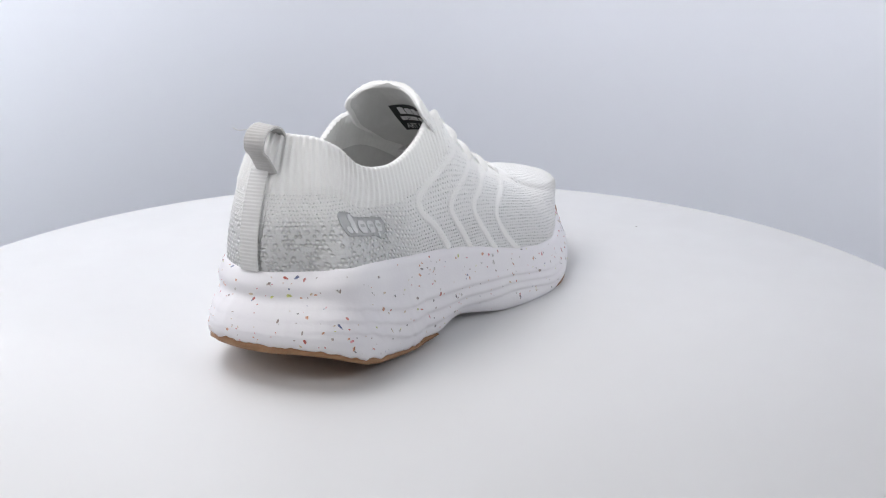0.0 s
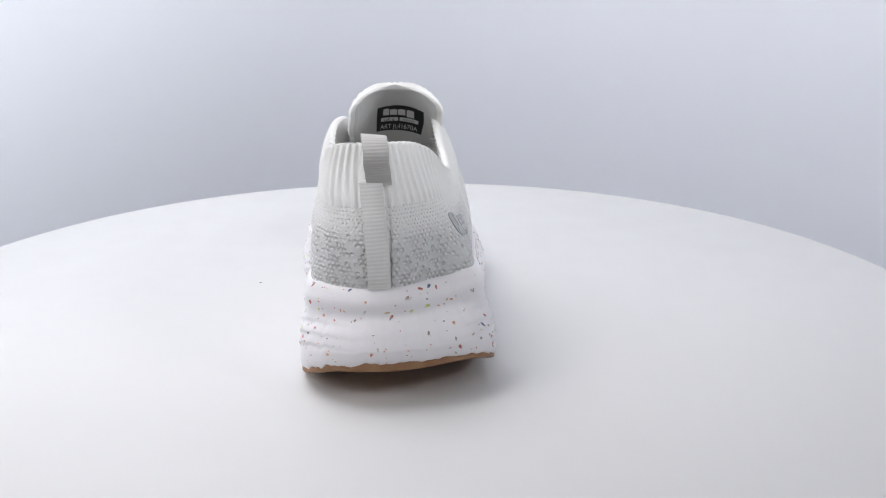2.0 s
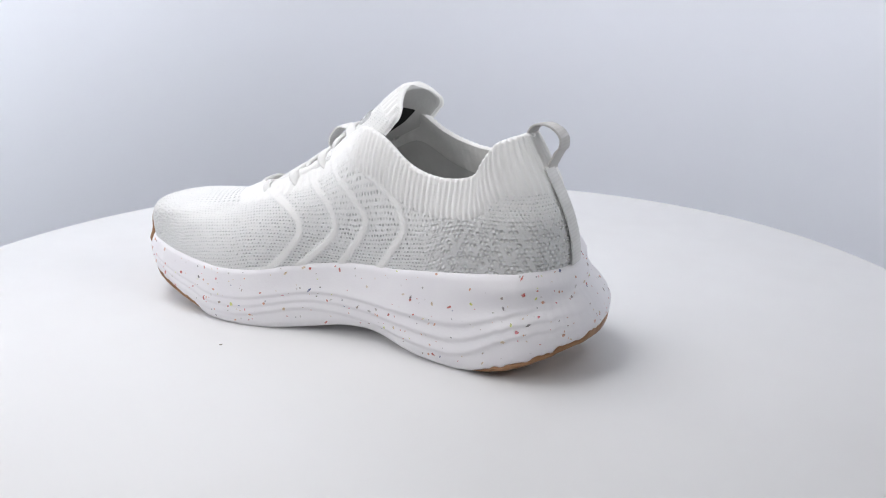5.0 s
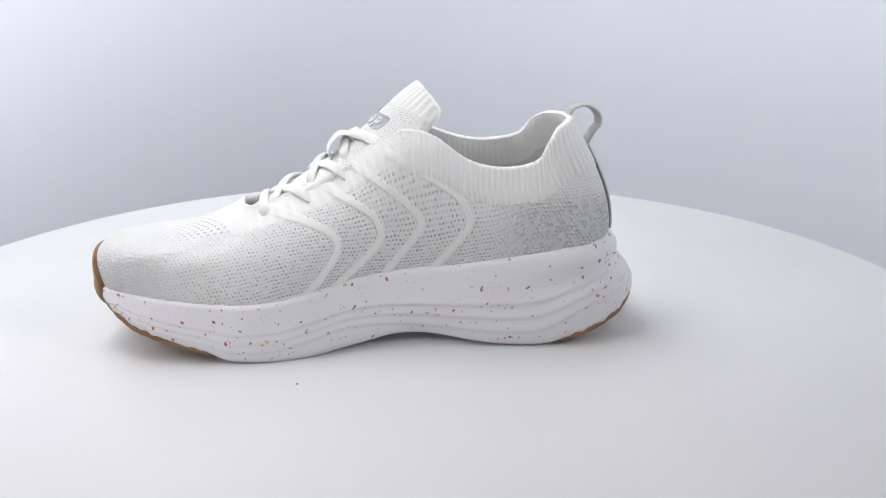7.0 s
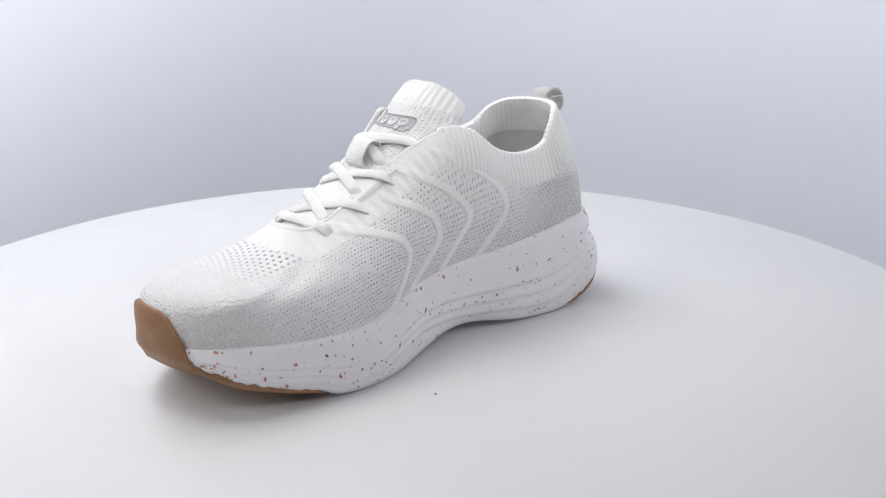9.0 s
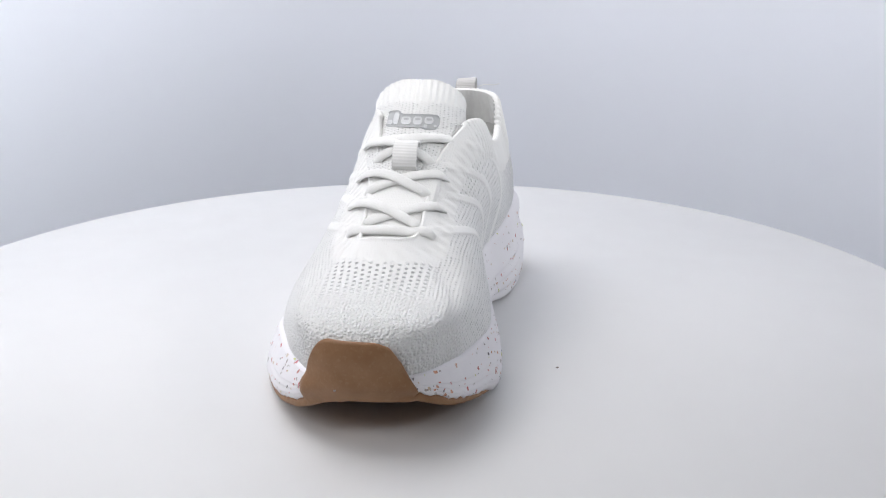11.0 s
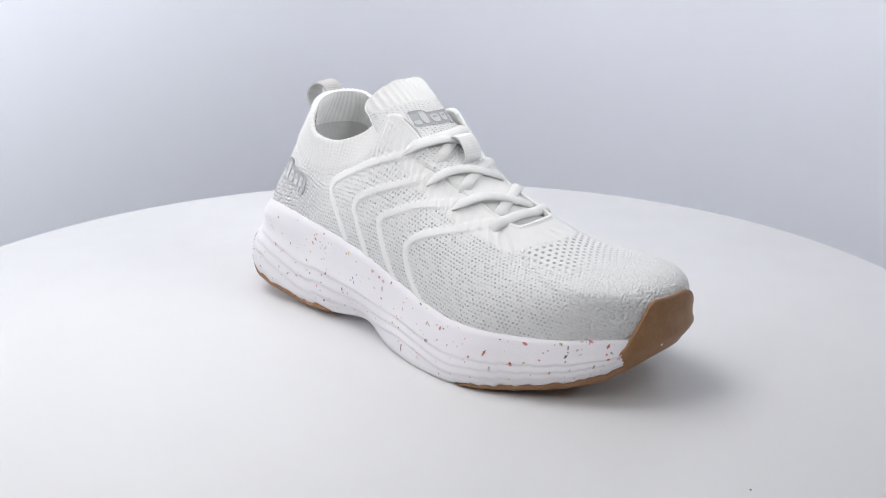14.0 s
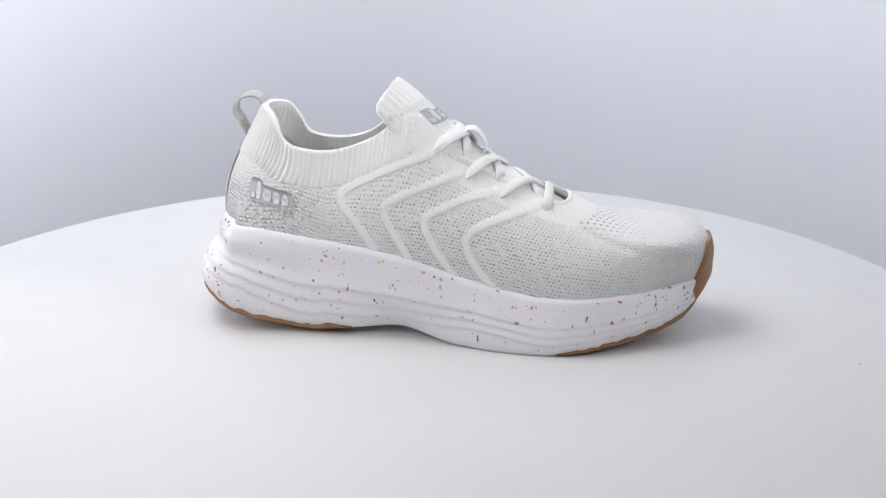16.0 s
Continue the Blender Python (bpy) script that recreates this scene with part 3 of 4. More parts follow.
def upper(shoe):
    X, Y, Z = SHEET[..., 0], SHEET[..., 1], SHEET[..., 2]
    outer = Y < np.interp(X, [-14, -5, 5, 14], [0.3, -0.3, -1.2, -0.8])
    bands = np.zeros(X.shape)
    for lines, side in ((BANDS_OUTER, outer), (BANDS_INNER, ~outer)):
        for line in lines:
            bands = np.maximum(bands, np.where(side, 1 - soft_step(line_distance(X, Z, line), 0.12, 0.26), 0))
    # distance down from the opening's edge
    seg = np.linalg.norm(np.diff(SHEET, axis=0), axis=2)
    down = np.zeros(X.shape)
    down[:-1] = np.cumsum(seg[::-1], axis=0)[::-1]
    throat = soft_step(TOP[:, 0], -2.6, -1.0)[None, :]
    collar = 1 - throat
    deep = rounded(np.interp(TOP[:, 0], [-11.1, -10.3, -9.0, -8.0, -5.0, -3.0], [2.9, 2.6, 2.0, 1.75, 1.75, 2.1]), 20)[None, :]
    deep = deep + 0.05 * np.cos(np.concatenate([[0], np.cumsum(np.linalg.norm(np.diff(TOP, axis=0), axis=1))]) * 2 * math.pi / 0.31)[None, :]
    rib = collar * (1 - soft_step(down, deep - 0.06, deep + 0.06))
    stay = throat * (1 - soft_step(down, 1.5, 1.9)) * (1 - soft_step(X, 6.4, 7.2))
    stay = np.maximum(stay, (1 - soft_step(np.hypot((X - 6.6) / 1.6, (Y + 1.1) / 2.6), 0.8, 1.05)) * (X > 5.5))
    plain = np.clip(np.maximum(np.maximum(bands, rib), stay), 0, 1)
    around = OUT_S[None, :] * np.ones(X.shape)
    # ribs of the collar, folds of the eyestay
    turns = np.concatenate([[0], np.cumsum(np.linalg.norm(np.diff(TOP, axis=0), axis=1))])[None, :]
    ribs = np.cos(turns * 2 * math.pi / 0.31)
    lift_by = 0.055 * bands * (1 - rib) + rib * 0.045 * ribs + 0.025 * stay * np.cos((turns + 0.3 * down) * 2 * math.pi / 0.55) * soft_step(down, 0.3, 0.8)
    lift_by = lift_by + 0.05 * rib * (1 - soft_step(down, deep - 0.4, deep))
    P = SHEET + FACING * lift_by[..., None]
    # the rolled rim and the inside of the edge
    rim = []
    thick = np.where(TOP[:, 0] < -1.5, 0.40, 0.22)
    for a in (30, 75, 120, 165):
        r = radians(a)
        rim.append(P[-1] - out3 * (thick * (1 - math.cos(r)) / 2)[:, None] + np.array([0, 0, 1]) * (0.5 * thick * math.sin(r))[:, None])
    allp = np.concatenate([P, np.array(rim)])
    rows = len(allp)
    verts = [tuple(CM * p) for p in allp.reshape(-1, 3)]
    ob = part("upper", (verts, [], grid_faces(rows, COLS)), KNIT, shoe, "white and pale grey knitted upper with raised wave bands")
    me = ob.data
    pad = lambda a: np.concatenate([a, np.repeat(a[-1:], 4, 0)]).reshape(-1)
    heel = soft_step(-X, 5.5, 8.5) * soft_step(-Z, -8.6, -7.2) * (1 - plain)
    toe = soft_step(X + 0.25 * np.abs(Y + 1.0), 9.6, 13.4) * (1 - plain)
    perf = soft_step(X, 6.9, 7.3) * (1 - soft_step(X, 8.3, 11.8)) * (1 - soft_step(np.abs(Y + 1.2), 1.9, 2.9)) * (1 - plain)
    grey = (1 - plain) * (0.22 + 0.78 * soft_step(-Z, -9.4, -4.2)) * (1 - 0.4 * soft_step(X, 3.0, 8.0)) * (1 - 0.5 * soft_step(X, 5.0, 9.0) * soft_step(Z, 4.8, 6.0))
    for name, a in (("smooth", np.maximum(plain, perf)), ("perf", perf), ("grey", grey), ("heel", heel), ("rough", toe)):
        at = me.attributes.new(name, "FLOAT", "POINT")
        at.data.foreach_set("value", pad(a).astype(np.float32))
    # the weave runs along the shoe and round its girth, and round the heel
    radius = np.interp(X, [-6, 0, 6, 10], [6.2, 5.7, 4.7, 4.4])
    girth = (np.arctan2(Z - 2.0, Y - np.interp(X, [-14, -5, 5, 14], [0.3, -0.3, -1.2, -0.8])) - math.pi / 2) * radius
    flat = np.where(outer, -1, 1) * (Z - 2.0 - math.pi / 2 * radius)
    k = soft_step(-X, 6.0, 9.0)
    V = girth * (1 - k) + flat * k
    bend = np.arctan2(np.clip(-9.0 - X, 0, None), np.abs(Y - 0.4)) * 4.0
    U = np.maximum(X, -9.0) - bend + soft_step(X, 10.5, 13.2) * np.clip(6.5 - Z, 0, None)
    uvl = me.uv_layers.new(name="weave")
    U, V = pad(U) * CM, pad(V) * CM
    loops = np.empty(len(me.loops), np.int32)
    me.loops.foreach_get("vertex_index", loops)
    uvl.data.foreach_set("uv", np.column_stack([U[loops], V[loops]]).astype(np.float32).reshape(-1))
    return ob


def lining(shoe):
    thick = np.where(TOP[:, 0] < -1.5, 0.40, 0.22)
    turns = np.concatenate([[0], np.cumsum(np.linalg.norm(np.diff(TOP, axis=0), axis=1))])
    wave = (0.014 * np.cos(turns * 2 * math.pi / 0.31))[:, None]
    rows = [TOP - out3 * thick[:, None] + np.array([0, 0, 0.12])]
    rows += [shell(t, 0.42) - out3 * wave for t in np.linspace(0.97, 0.66, 14)]
    verts = [tuple(CM * p) for p in np.array(rows).reshape(-1, 3)]
    part("collar_lining", (verts, [], grid_faces(len(rows), COLS)), RIB, shoe, "white ribbed inside of the collar")
    rows = [shell(t, 0.48) for t in np.linspace(0.70, 0.06, 26)]
    rows.append(inward(rows[-1], 0.5, -0.05))
    rows.append(inward(rows[-2], 0.02, -0.05))
    verts = [tuple(CM * p) for p in np.array(rows).reshape(-1, 3)]
    return part("lining", (verts, [], grid_faces(len(rows), COLS)), LINING, shoe, "pale grey textile lining and insole")


def on_side(x, z, outer=True):
    """Place and facing of the upper at x and z on one side."""
    d = (SHEET[..., 0] - x) ** 2 + (SHEET[..., 2] - z) ** 2
    mid = np.interp(SHEET[..., 0], [-14, -5, 5, 14], [0.3, -0.3, -1.2, -0.8])
    d = np.where((SHEET[..., 1] < mid) == outer, d, 99)
    k = np.unravel_index(np.argmin(d), d.shape)
    return SHEET[k], FACING[k]


TONGUE = [(6.7, 6.2), (5.2, 7.12), (3.4, 8.2), (2.0, 9.1), (0.8, 10.1), (-0.3, 11.1), (-1.3, 12.0), (-2.3, 12.82), (-3.15, 13.4)]
SPINE = catmull([(x, 0, z) for x, z in TONGUE], 401)


def tongue_point(a, w):
    """Front of the tongue: a from 0 at its root to 1 at its tip, w from -1 to 1 across."""
    p = SPINE[int(round(min(max(a, 0), 1) * 400))]
    half = np.interp(a, [0, 0.4, 0.5, 0.68, 0.75, 0.82], [1.5, 1.95, 2.45, 2.6, 2.52, 2.48])
    if a > 0.82:
        half = 2.48 * math.sqrt(max(0.0, 1 - ((a - 0.82) / 0.18) ** 2.2)) + 0.02
    mid = np.interp(a, [0, 0.6, 1], [-1.1, -0.9, -0.82])
    bow = np.interp(a, [0, 0.35, 0.5, 0.65, 0.75, 0.9, 1.0], [0.1, 0.5, 1.2, 1.85, 1.9, 1.6, 1.2])
    low = np.interp(a, [0, 0.5, 0.8, 1.0], [0.35, 0.5, 0.65, 0.6])
    x = half * w / 2.48
    return np.array([p.x - bow * x * x, mid + half * w, p.z - low * abs(x) ** 2.5])


def tongue(shoe):
    A, W = 140, 97
    front = np.array([[tongue_point(a, w) for w in np.linspace(-1, 1, W)] for a in np.linspace(0, 1, A)])
    n = np.cross(np.gradient(front, axis=1), np.gradient(front, axis=0))
    n /= np.linalg.norm(n, axis=2)[..., None] + 1e-9
    if n[70, 48, 0] < 0:
        n = -n
    a = np.linspace(0, 1, A)[:, None]
    w = np.linspace(-1, 1, W)[None, :]
    wide = front[:, :, 1] + 0.85
    ribs = 0.035 * np.cos(wide * 2 * math.pi / 0.30) * soft_step(a, 0.80, 0.815) * np.ones((A, W))
    edge = np.minimum(1, np.minimum((1 - np.abs(w)) / 0.10, (1 - a) / 0.02)) * np.ones((A, W))
    half = 0.2 * np.sqrt(np.clip(edge, 0, 1))
    f = front + n * (ribs * (edge > 0.3) + half)[..., None]
    b = front - n * half[..., None]
    verts = [tuple(CM * p) for p in np.concatenate([f.reshape(-1, 3), b.reshape(-1, 3)])]
    q = grid_faces(A, W, False)
    o = A * W
    faces = q + [tuple(o + v for v in reversed(face)) for face in q]
    ring = [j * W for j in range(A)] + [(A - 1) * W + i for i in range(1, W)] + [j * W + W - 1 for j in range(A - 2, -1, -1)]
    faces += [(ring[k], ring[k + 1], o + ring[k + 1], o + ring[k]) for k in range(len(ring) - 1)]
    back_verts = [tuple(CM * p) for p in (b - n * 0.012)[:, 3:-3].reshape(-1, 3)]
    part("tongue_lining", (back_verts, [], grid_faces(A, W - 6, False)), LINING, shoe, "pale grey textile back of the tongue")
    ob = part("tongue", (verts, [], faces), KNIT, shoe, "white knitted tongue with a ribbed top edge")
    me = ob.data
    holes = (soft_step(a, 0.35, 0.4) * (1 - soft_step(a, 0.79, 0.81)) * np.ones((A, W))).reshape(-1)
    two = np.concatenate([holes, holes * 0])
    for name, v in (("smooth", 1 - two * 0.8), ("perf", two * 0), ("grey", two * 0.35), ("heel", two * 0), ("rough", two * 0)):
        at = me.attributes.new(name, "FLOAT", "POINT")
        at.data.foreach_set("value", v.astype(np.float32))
    uvl = me.uv_layers.new(name="weave")
    U = np.concatenate([(a * 13.0 * np.ones((A, W))).reshape(-1)] * 2) * CM
    V = np.concatenate([(w * 2.3 * np.ones((A, W))).reshape(-1)] * 2) * CM
    loops = np.empty(len(me.loops), np.int32)
    me.loops.foreach_get("vertex_index", loops)
    uvl.data.foreach_set("uv", np.column_stack([U[loops], V[loops]]).astype(np.float32).reshape(-1))
    return ob


def ribbon(name, path, across, width, thick, material, parent, label=""):
    """A flat strip of webbing along a path."""
    P = [Vector(p) for p in path]
    verts, uvs, run = [], [], 0.0
    for i, p in enumerate(P):
        t = (P[min(i + 1, len(P) - 1)] - P[max(i - 1, 0)]).normalized()
        s = (Vector(across) - t * t.dot(Vector(across))).normalized()
        n = t.cross(s)
        run += (p - P[i - 1]).length if i else 0
        for a, b in ((-1, 0.7), (-0.94, 1), (0, 1.05), (0.94, 1), (1, 0.7), (1, -0.7), (0.94, -1), (-0.94, -1), (-1, -0.7)):
            q = p + s * (a * width / 2) + n * (b * thick / 2)
            verts.append(tuple(CM * q))
            uvs.append((a * width / 2 * CM, run * CM))
    faces = grid_faces(len(P), 9) + [tuple(range(9)), tuple(range(len(verts) - 9, len(verts)))]
    ob = part(name, (verts, [], faces), material, parent, label)
    uvl = ob.data.uv_layers.new(name="weave")
    for l in ob.data.loops:
        uvl.data[l.index].uv = uvs[l.vertex_index]
    return ob


def heel_tab(shoe):
    k = int(np.argmin(np.where(BASE[:, 0] < -12, np.abs(BASE[:, 1] - 0.80), 99)))
    path = [SHEET[j, k] + FACING[j, k] * 0.12 for j in range(2, int(DEPTH * 0.80), 4)]
    ribbon("heel_strip", catmull(path, 50), (0, 1, 0), 1.08, 0.1, PALE_WEB, shoe, "pale grey ribbed webbing strip down the heel")
    e = path[-1]
    loop = [(e[0] - 0.02, 0.65, e[2] - 0.25), (e[0] - 0.08, 0.68, e[2]), (-12.3, 0.76, 10.9), (-12.55, 0.82, 11.25), (-12.55, 0.82, 11.7), (-12.2, 0.85, 12.12), (-11.65, 0.85, 12.3), (-11.1, 0.85, 12.15), (-10.75, 0.8, 11.6)]
    ribbon("pull_loop", catmull(loop, 60), (0.0, 1, 0.10), 1.18, 0.13, WEBBING, shoe, "pale grey webbing pull loop")


OUTER_EYES = [(5.17, -3.54, 7.0), (2.91, -3.78, 7.98), (1.13, -3.67, 9.02), (-0.48, -3.57, 10.4)]
INNER_EYES = [(5.5, 1.28, 7.31), (3.24, 1.43, 8.14), (1.19, 1.35, 9.0), (-0.93, 1.5, 10.36)]


UP = Vector((0.5, 0.0, 0.866))


def ground_of_laces():
    """Points of the eyestay and the tongue, by their place along and across and their height."""
    tongue_pts = np.array([tongue_point(a, w) for a in np.linspace(0.0, 0.7, 120) for w in np.linspace(-1, 1, 41)]) + np.array(UP) * 0.2
    pts = np.concatenate([SHEET[50:, :, :].reshape(-1, 3), tongue_pts])
    pts = pts[(pts[:, 0] > -3.0) & (pts[:, 0] < 8.0)]
    return np.column_stack([pts @ np.array((0.866, 0, -0.5)), pts[:, 1], pts @ np.array(UP)])


def laces(shoe):
    field = ground_of_laces()

    def onto(p, above):
        a, b = p.x * 0.866 - p.z * 0.5, p.y
        near = field[np.hypot(field[:, 0] - a, field[:, 1] - b) < 0.22]
        h = np.quantile(near[:, 2], 0.9) if len(near) else p.dot(UP)
        return Vector((0.866 * a, b, -0.5 * a)) + UP * (h + above)

    def cord(a, b, share, over, r=0.30, sag=0.0):
        pts = []
        for t in np.linspace(0, share, 26):
            p = Vector(a).lerp(Vector(b), t)
            p.x += sag * math.sin(math.pi * t)
            arch = 0.09 + over * math.sin(math.pi * min(1, t / share * 1.1)) ** 2
            q = onto(p, arch)
            ends = max(0.0, 1 - t / 0.05, (t - share + 0.07) / 0.07 if share < 1 else (t - 0.95) / 0.05)
            k = min(ends, 1) ** 2
            pts.append(q - UP * (0.42 * k) - Vector((0, math.copysign(0.3 * k, q.y + 1.1), 0)))
        for _ in range(2):
            pts = [pts[0]] + [(pts[k - 1] + pts[k] * 2 + pts[k + 1]) / 4 for k in range(1, len(pts) - 1)] + [pts[-1]]
        part("lace", tube([CM * p for p in pts], r * CM, 0.13 * CM, tuple(UP), 14), LACE, shoe)

    L, M = [Vector(p) for p in OUTER_EYES], [Vector(p) for p in INNER_EYES]
    cord(L[0], M[0], 1.0, 0.05)
    for k in (1, 2, 3):
        cord(M[k], L[k - 1], 0.84, 0.0)
        cord(L[k], M[k - 1], 0.84, 0.17)
    cord(L[3] + Vector((-0.15, 0, 0.1)), M[3] + Vector((-0.15, 0, 0.1)), 1.0, 0.1, 0.30, 1.1)
    # the keeper on the tongue that holds the top bar
    a, b = Vector(tongue_point(0.535, 0.0)), Vector(tongue_point(0.41, 0.0))
    ribbon("lace_keeper", catmull([a + UP * 0.15, a + UP * 0.45, a.lerp(b, 0.3) + UP * 0.86, a.lerp(b, 0.75) + UP * 0.8, b + UP * 0.5, b + UP * 0.15], 30), (0, 1, 0), 1.25, 0.1, WHITE_WEB, shoe, "white webbing lace keeper")


def loose_thread(shoe):
    """A fine loose end at the pull loop."""
    pts = catmull([(-11.2, 1.6, 11.9), (-11.5, 2.0, 12.0), (-11.7, 2.5, 11.95), (-11.6, 2.9, 12.05)], 14)
    part("thread_end", tube([CM * p for p in pts], 0.00022, 0.00022, (0, 0, 1), 6), LACE, shoe)


def sock_label(shoe):
    """Black printed label on the tongue's inner face."""
    def back(a, w, off):
        p = Vector(tongue_point(a, w))
        t = Vector(tongue_point(a + 0.02, w)) - Vector(tongue_point(a - 0.02, w))
        s = Vector(tongue_point(a, w + 0.05)) - Vector(tongue_point(a, w - 0.05))
        n = t.cross(s).normalized()
        if n.x > 0:
            n = -n
        return CM * (p + n * (0.225 + off))

    def patch(name, a0, a1, w0, w1, off, mat, parent, label="", bulge=0.0):
        na, nw = 8, 14
        verts = [tuple(back(a0 + (a1 - a0) * i / (na - 1) + bulge * (1 - (2 * j / (nw - 1) - 1) ** 2) * (i / (na - 1)), w0 + (w1 - w0) * j / (nw - 1), off)) for i in range(na) for j in range(nw)]
        return part(name, (verts, [], grid_faces(na, nw, False)), mat, parent, label)

    tag = patch("size_label", 0.545, 0.77, -0.70, 0.40, 0.02, BLACK, shoe, "black printed size label", 0.012)
    for w0, w1, a0, a1 in ((-0.55, -0.40, 0.690, 0.750), (-0.38, -0.20, 0.690, 0.742), (-0.18, 0.0, 0.690, 0.742), (0.03, 0.20, 0.678, 0.742)):
        patch("logo_block", a0, a1, -0.3 - w1, -0.3 - w0, 0.045, PRINT, tag, "white brand mark", 0.006)
    patch("size_panel", 0.632, 0.668, -0.60, -0.17, 0.045, PRINT, tag)
    patch("size_panel", 0.632, 0.668, -0.13, 0.30, 0.045, PRINT, tag)
    def words(name, text, a0, tall, w_mid, w_half, mat, off):
        cu = bpy.data.curves.new(name, "FONT")
        cu.body, cu.size, cu.align_x = text, 1.0, "CENTER"
        tmp = new(name, cu)
        bpy.context.view_layer.update()
        me = bpy.data.meshes.new_from_object(tmp.evaluated_get(bpy.context.evaluated_depsgraph_get()))
        bpy.data.objects.remove(tmp)
        half_w = max(abs(v.co.x) for v in me.vertices)
        for v in me.vertices:
            v.co = back(a0 + v.co.y * tall, w_mid - v.co.x / half_w * w_half, off)
        me.materials.append(mat)
        ob = new(name, me)
        ob.parent = tag
        return ob

    words("article_number", "ART JL41670A", 0.565, 0.060, -0.15, 0.46, PRINT, 0.05)
    words("size_number", "UK 6", 0.638, 0.032, 0.085, 0.13, BLACK, 0.065)
    patch("print_bar", 0.643, 0.658, -0.52, -0.25, 0.06, LOGO_GREY, tag)
    return back, tag


def logo(shoe, name, place, width, height, label):
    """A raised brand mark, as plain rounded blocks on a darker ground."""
    def slab(x0, x1, y0, y1, h0, h1, mat, nm, parent):
        nx, ny = 12, 6
        r = min(x1 - x0, y1 - y0) * (0.12 if mat is LOGO_GREY else 0.22)
        top = []
        for j in range(ny):
            for i in range(nx):
                fx, fy = i / (nx - 1), j / (ny - 1)
                y = y0 + (y1 - y0) * fy
                cut = r * (abs(2 * fy - 1) ** 3)
                x = x0 + cut + (x1 - x0 - 2 * cut) * fx
                top.append((x, y))
        verts = [tuple(CM * Vector(place(x, y, h1))) for x, y in top] + [tuple(CM * Vector(place(x, y, h0))) for x, y in top]
        q = grid_faces(ny, nx, False)
        o = nx * ny
        ring = [i for i in range(nx)] + [j * nx + nx - 1 for j in range(1, ny)] + [(ny - 1) * nx + i for i in range(nx - 2, -1, -1)] + [j * nx for j in range(ny - 2, 0, -1)]
        faces = q + [(ring[k], ring[(k + 1) % len(ring)], o + ring[(k + 1) % len(ring)], o + ring[k]) for k in range(len(ring))]
        return part(nm, (verts, [], faces), mat, parent)

    def ground(x, top):
        """Upper and lower edge of the darker ground under the blocks."""
        k = np.clip((x + 0.26) / 0.10, 0, 1)
        hi = 0.54 - 0.22 * k * k * (3 - 2 * k)
        lo = -0.46 - 0.14 * np.clip((x - 0.18) / 0.12, 0, 1)
        end = math.sqrt(max(0.0, 1 - (max(0.0, abs(x) - 0.42) / 0.09) ** 2))
        return ((hi if top else lo) + 0.06) * end - 0.06

    nx, ny = 44, 5
    xs = np.linspace(-0.505, 0.505, nx)
    flat = [(x * width, (ground(x, False) + (ground(x, True) - ground(x, False)) * j / (ny - 1)) * height) for j in range(ny) for x in xs]
    verts = [tuple(CM * Vector(place(x, y, 0.05))) for x, y in flat] + [tuple(CM * Vector(place(x, y, -0.08))) for x, y in flat]
    ring = list(range(nx)) + [j * nx + nx - 1 for j in range(1, ny)] + [(ny - 1) * nx + i for i in range(nx - 2, -1, -1)] + [j * nx for j in range(ny - 2, 0, -1)]
    o = nx * ny
    faces = grid_faces(ny, nx, False) + [(ring[k], ring[(k + 1) % len(ring)], o + ring[(k + 1) % len(ring)], o + ring[k]) for k in range(len(ring))]
    base = part(name, (verts, [], faces), LOGO_GREY, shoe, label)
    blocks = ((-0.33, -0.22, -0.34, 0.42), (-0.45, -0.345, -0.34, -0.08), (-0.17, 0.01, -0.34, 0.16), (0.05, 0.21, -0.34, 0.16), (0.25, 0.40, -0.30, 0.16), (0.25, 0.31, -0.52, -0.31), (0.42, 0.465, -0.46, -0.34))
    for k, (x0, x1, y0, y1) in enumerate(blocks):
        slab(x0 * width, x1 * width, y0 * height, y1 * height, 0.04, 0.10, LOGO_LIGHT, "block", base)
        if k in (2, 3, 4):
            xm = (x0 + x1) / 2
            slab((xm - 0.045) * width, (xm + 0.045) * width, -0.10 * height, 0.02 * height, 0.09, 0.108, LOGO_GREY, "slot", base)


def side_place(x, y, h):
    p, n = on_side(-9.7 + x * 0.93, 7.45 + y - x * 0.17, True)
    return p + n * h


def tongue_place(x, y, h):
    a, w = 0.685 + y * 0.088, x / 2.4 - 0.04
    p = Vector(tongue_point(a, w))
    return p + Vector((0.68, 0, 0.73)) * (0.2 + h)


def inset_at(i, z):
    """How far the shoe's side stands inside the outline at the height z."""
    foot = Z_BOT[i] + RUBBER[i]
    if z <= Z_TOP[i]:
        return sole_offset(min(max((z - foot) / (Z_TOP[i] - foot), 0), 1), i)
    col = SHEET[:70, i]
    off = -((col[:, :2] - OUT[i]) @ NORM[i])
    return float(np.interp(z, col[:, 2], off))


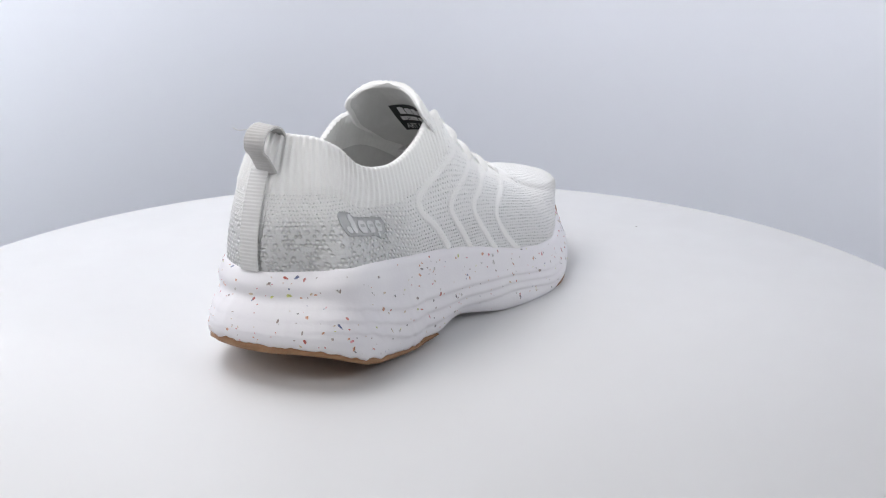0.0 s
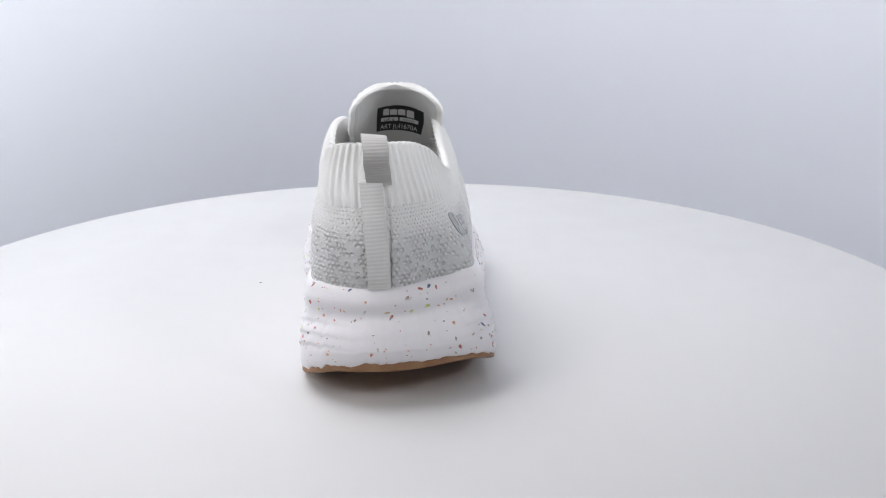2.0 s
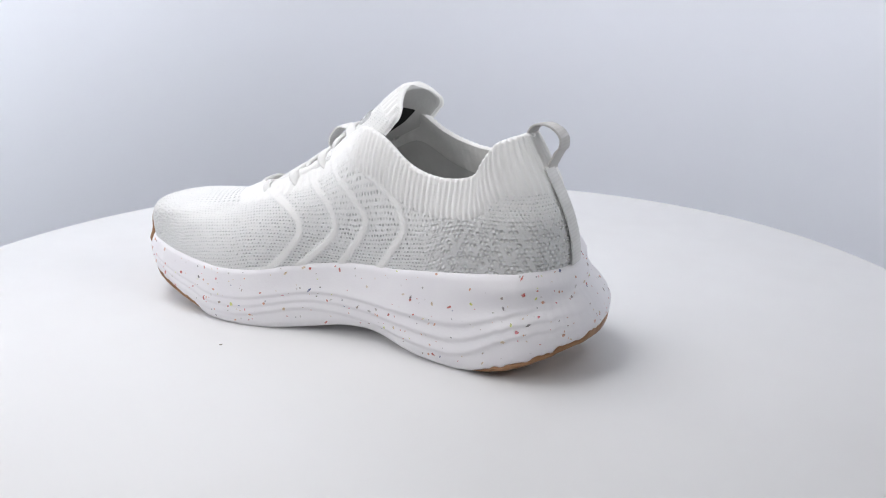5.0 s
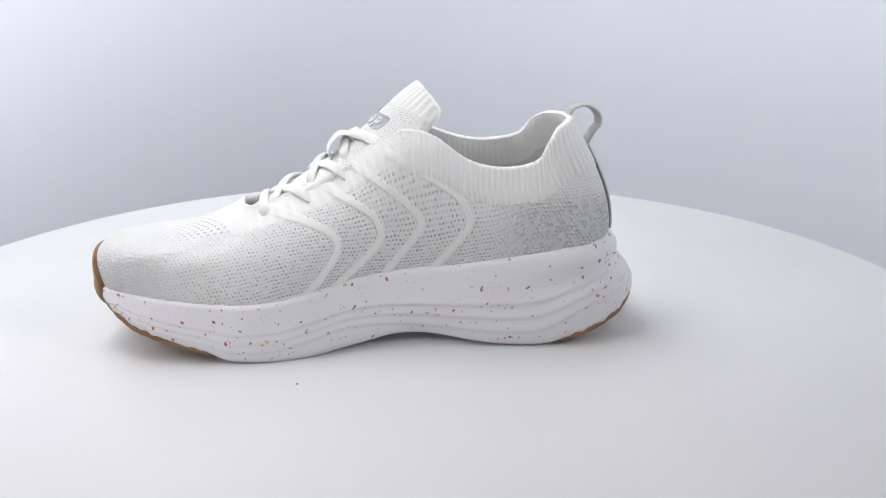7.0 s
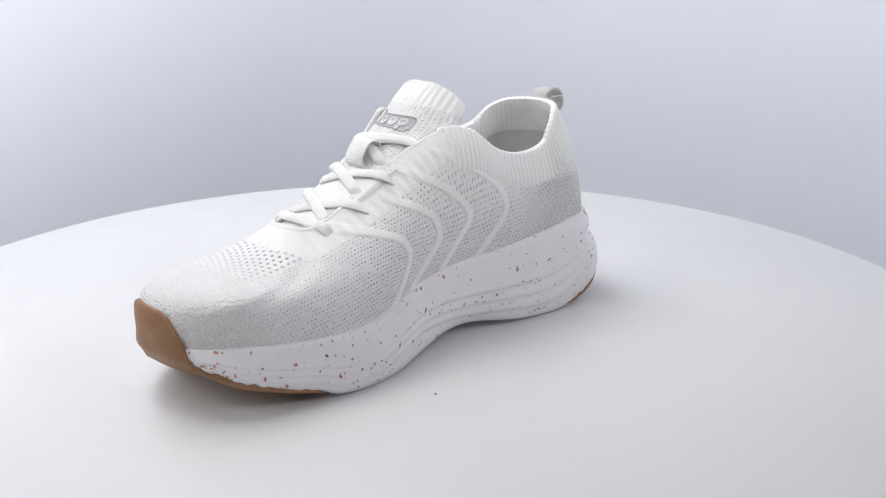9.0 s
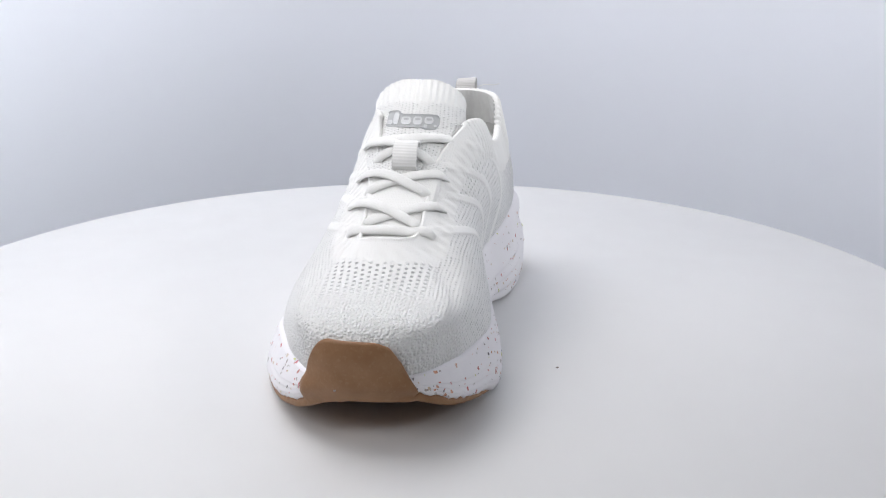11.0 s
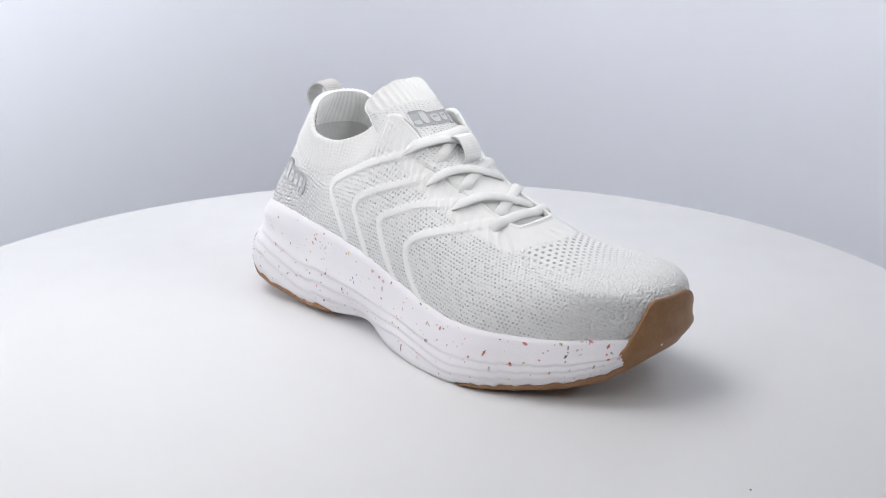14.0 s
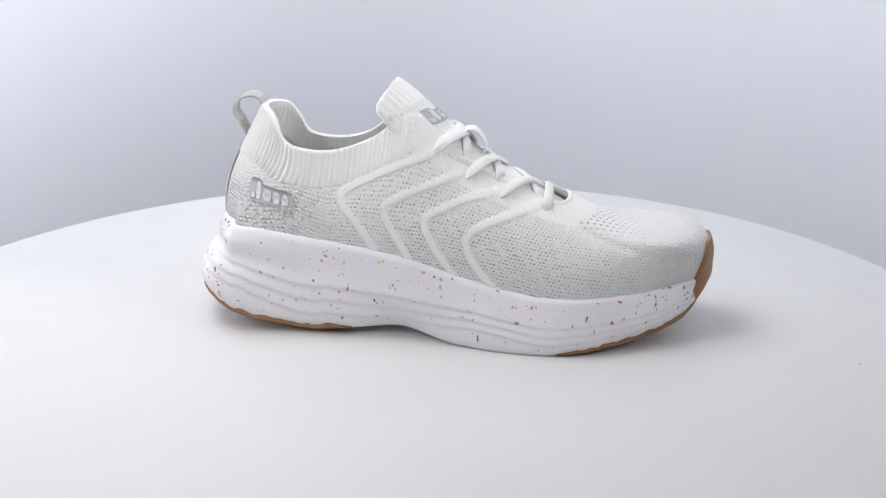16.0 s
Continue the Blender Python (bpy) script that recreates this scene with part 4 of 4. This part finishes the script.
def toe_cap(shoe):
    """Gum rubber wrapped up over the toe."""
    ids = [i for i in list(range(COLS // 2, COLS)) + list(range(0, COLS // 2)) if OUT[i, 0] > 11.5 and -4.5 < OUT[i, 1] < 2.3]
    rows, K = [], 26
    for k in range(K + 2):
        w = min(k, K - 1) / (K - 1)
        row = []
        for i in ids:
            y = OUT[i, 1]
            z0 = Z_BOT[i] + 0.03
            rise = np.interp(y, [-4.5, -4.1, -3.8, -3.5, -3.2, -2.8, -2.4, -0.2, 0.4, 0.9, 1.25, 1.6, 2.3], [0.0, 0.07, 0.18, 0.38, 0.66, 0.93, 1.0, 1.0, 0.93, 0.65, 0.35, 0.12, 0.0])
            z1 = max(z0 + RUBBER[i] * 0.9, 2.3 + 2.8 * rise) if rise > 0.05 else z0 + RUBBER[i] * 0.9
            z = z0 + (z1 - z0) * w
            inset = inset_at(i, z) + np.interp(z, [2.4, 3.4, 4.8, 5.4], [-0.10, -0.26, -0.24, -0.18]) + 0.12 * max(0, 1 - w * 5) ** 2
            inset += 0.3 * (1 - min(1.0, rise / 0.25))
            if k >= K:
                inset += 0.09 if k == K else 0.3
                z -= 0.0 if k == K else 0.06
            row.append(ring_point(i, z + (0.04 if k == K else 0), inset))
        rows.append(row)
    smooth = np.array(rows)
    for _ in range(3):
        smooth[:, 1:-1] = 0.25 * smooth[:, :-2] + 0.5 * smooth[:, 1:-1] + 0.25 * smooth[:, 2:]
    for _ in range(16):
        smooth[1:K - 1] = 0.25 * smooth[:K - 2] + 0.5 * smooth[1:K - 1] + 0.25 * smooth[2:K]
    verts = [tuple(CM * p) for row in smooth for p in row]
    return part("toe_cap", (verts, [], grid_faces(K + 2, len(ids), False)), GUM, shoe, "gum rubber toe bumper")


def build_shoe():
    shoe = tagged(new("sneaker"), "white knitted running shoe with speckled foam sole and gum outsole", "shoe")
    midsole(shoe)
    rubber_chips(shoe)
    tread(shoe, "heel_tread", lambda i: OUT[i, 0] < (-5.2 if OUT[i, 1] < 0 else -9.4), "gum rubber heel tread")
    tread(shoe, "forefoot_tread", lambda i: OUT[i, 0] > (5.9 if OUT[i, 1] < -1 else 8.2), "gum rubber forefoot tread")
    toe_cap(shoe)
    upper(shoe)
    lining(shoe)
    tongue(shoe)
    heel_tab(shoe)
    laces(shoe)
    loose_thread(shoe)
    sock_label(shoe)
    logo(shoe, "side_logo", side_place, 2.75, 1.15, "raised grey brand mark on the side")
    logo(shoe, "tongue_logo", tongue_place, 2.75, 1.15, "raised grey brand mark on the tongue")
    return shoe


SHOE = build_shoe()


def crumbs():
    """Small bits of dirt lying on the turning table."""
    rnd = random.Random(3)
    for x, y, r in ((-0.0390, 0.1026, 0.00055), (0.1696, 0.1760, 0.0004)):
        bm = bmesh.new()
        bmesh.ops.create_icosphere(bm, subdivisions=2, radius=1.0)
        for v in bm.verts:
            v.co *= 1 + rnd.uniform(-0.25, 0.25)
        bmesh.ops.transform(bm, verts=bm.verts, matrix=Matrix.LocRotScale((x, y, r * 0.4), Euler((0, 0, rnd.uniform(0, 3))), (r * 1.6, r, r * 0.45)))
        part("crumb", bm, DUST, TURN, "tiny dark crumb on the tabletop")


crumbs()


# ---- what turns ----
def motions():
    steps = [0.5 * k for k in range(33)]
    walk(TURN, [(t, pose(0, 0, 0, 0, 0, SPEED * t)) for t in steps])
    walk(SHOE, [(t, pose(0, 0, 0, 0, 0, SPEED * t) @ pose(*SHOE_AT, 0, 0, HEADING)) for t in steps])


motions()
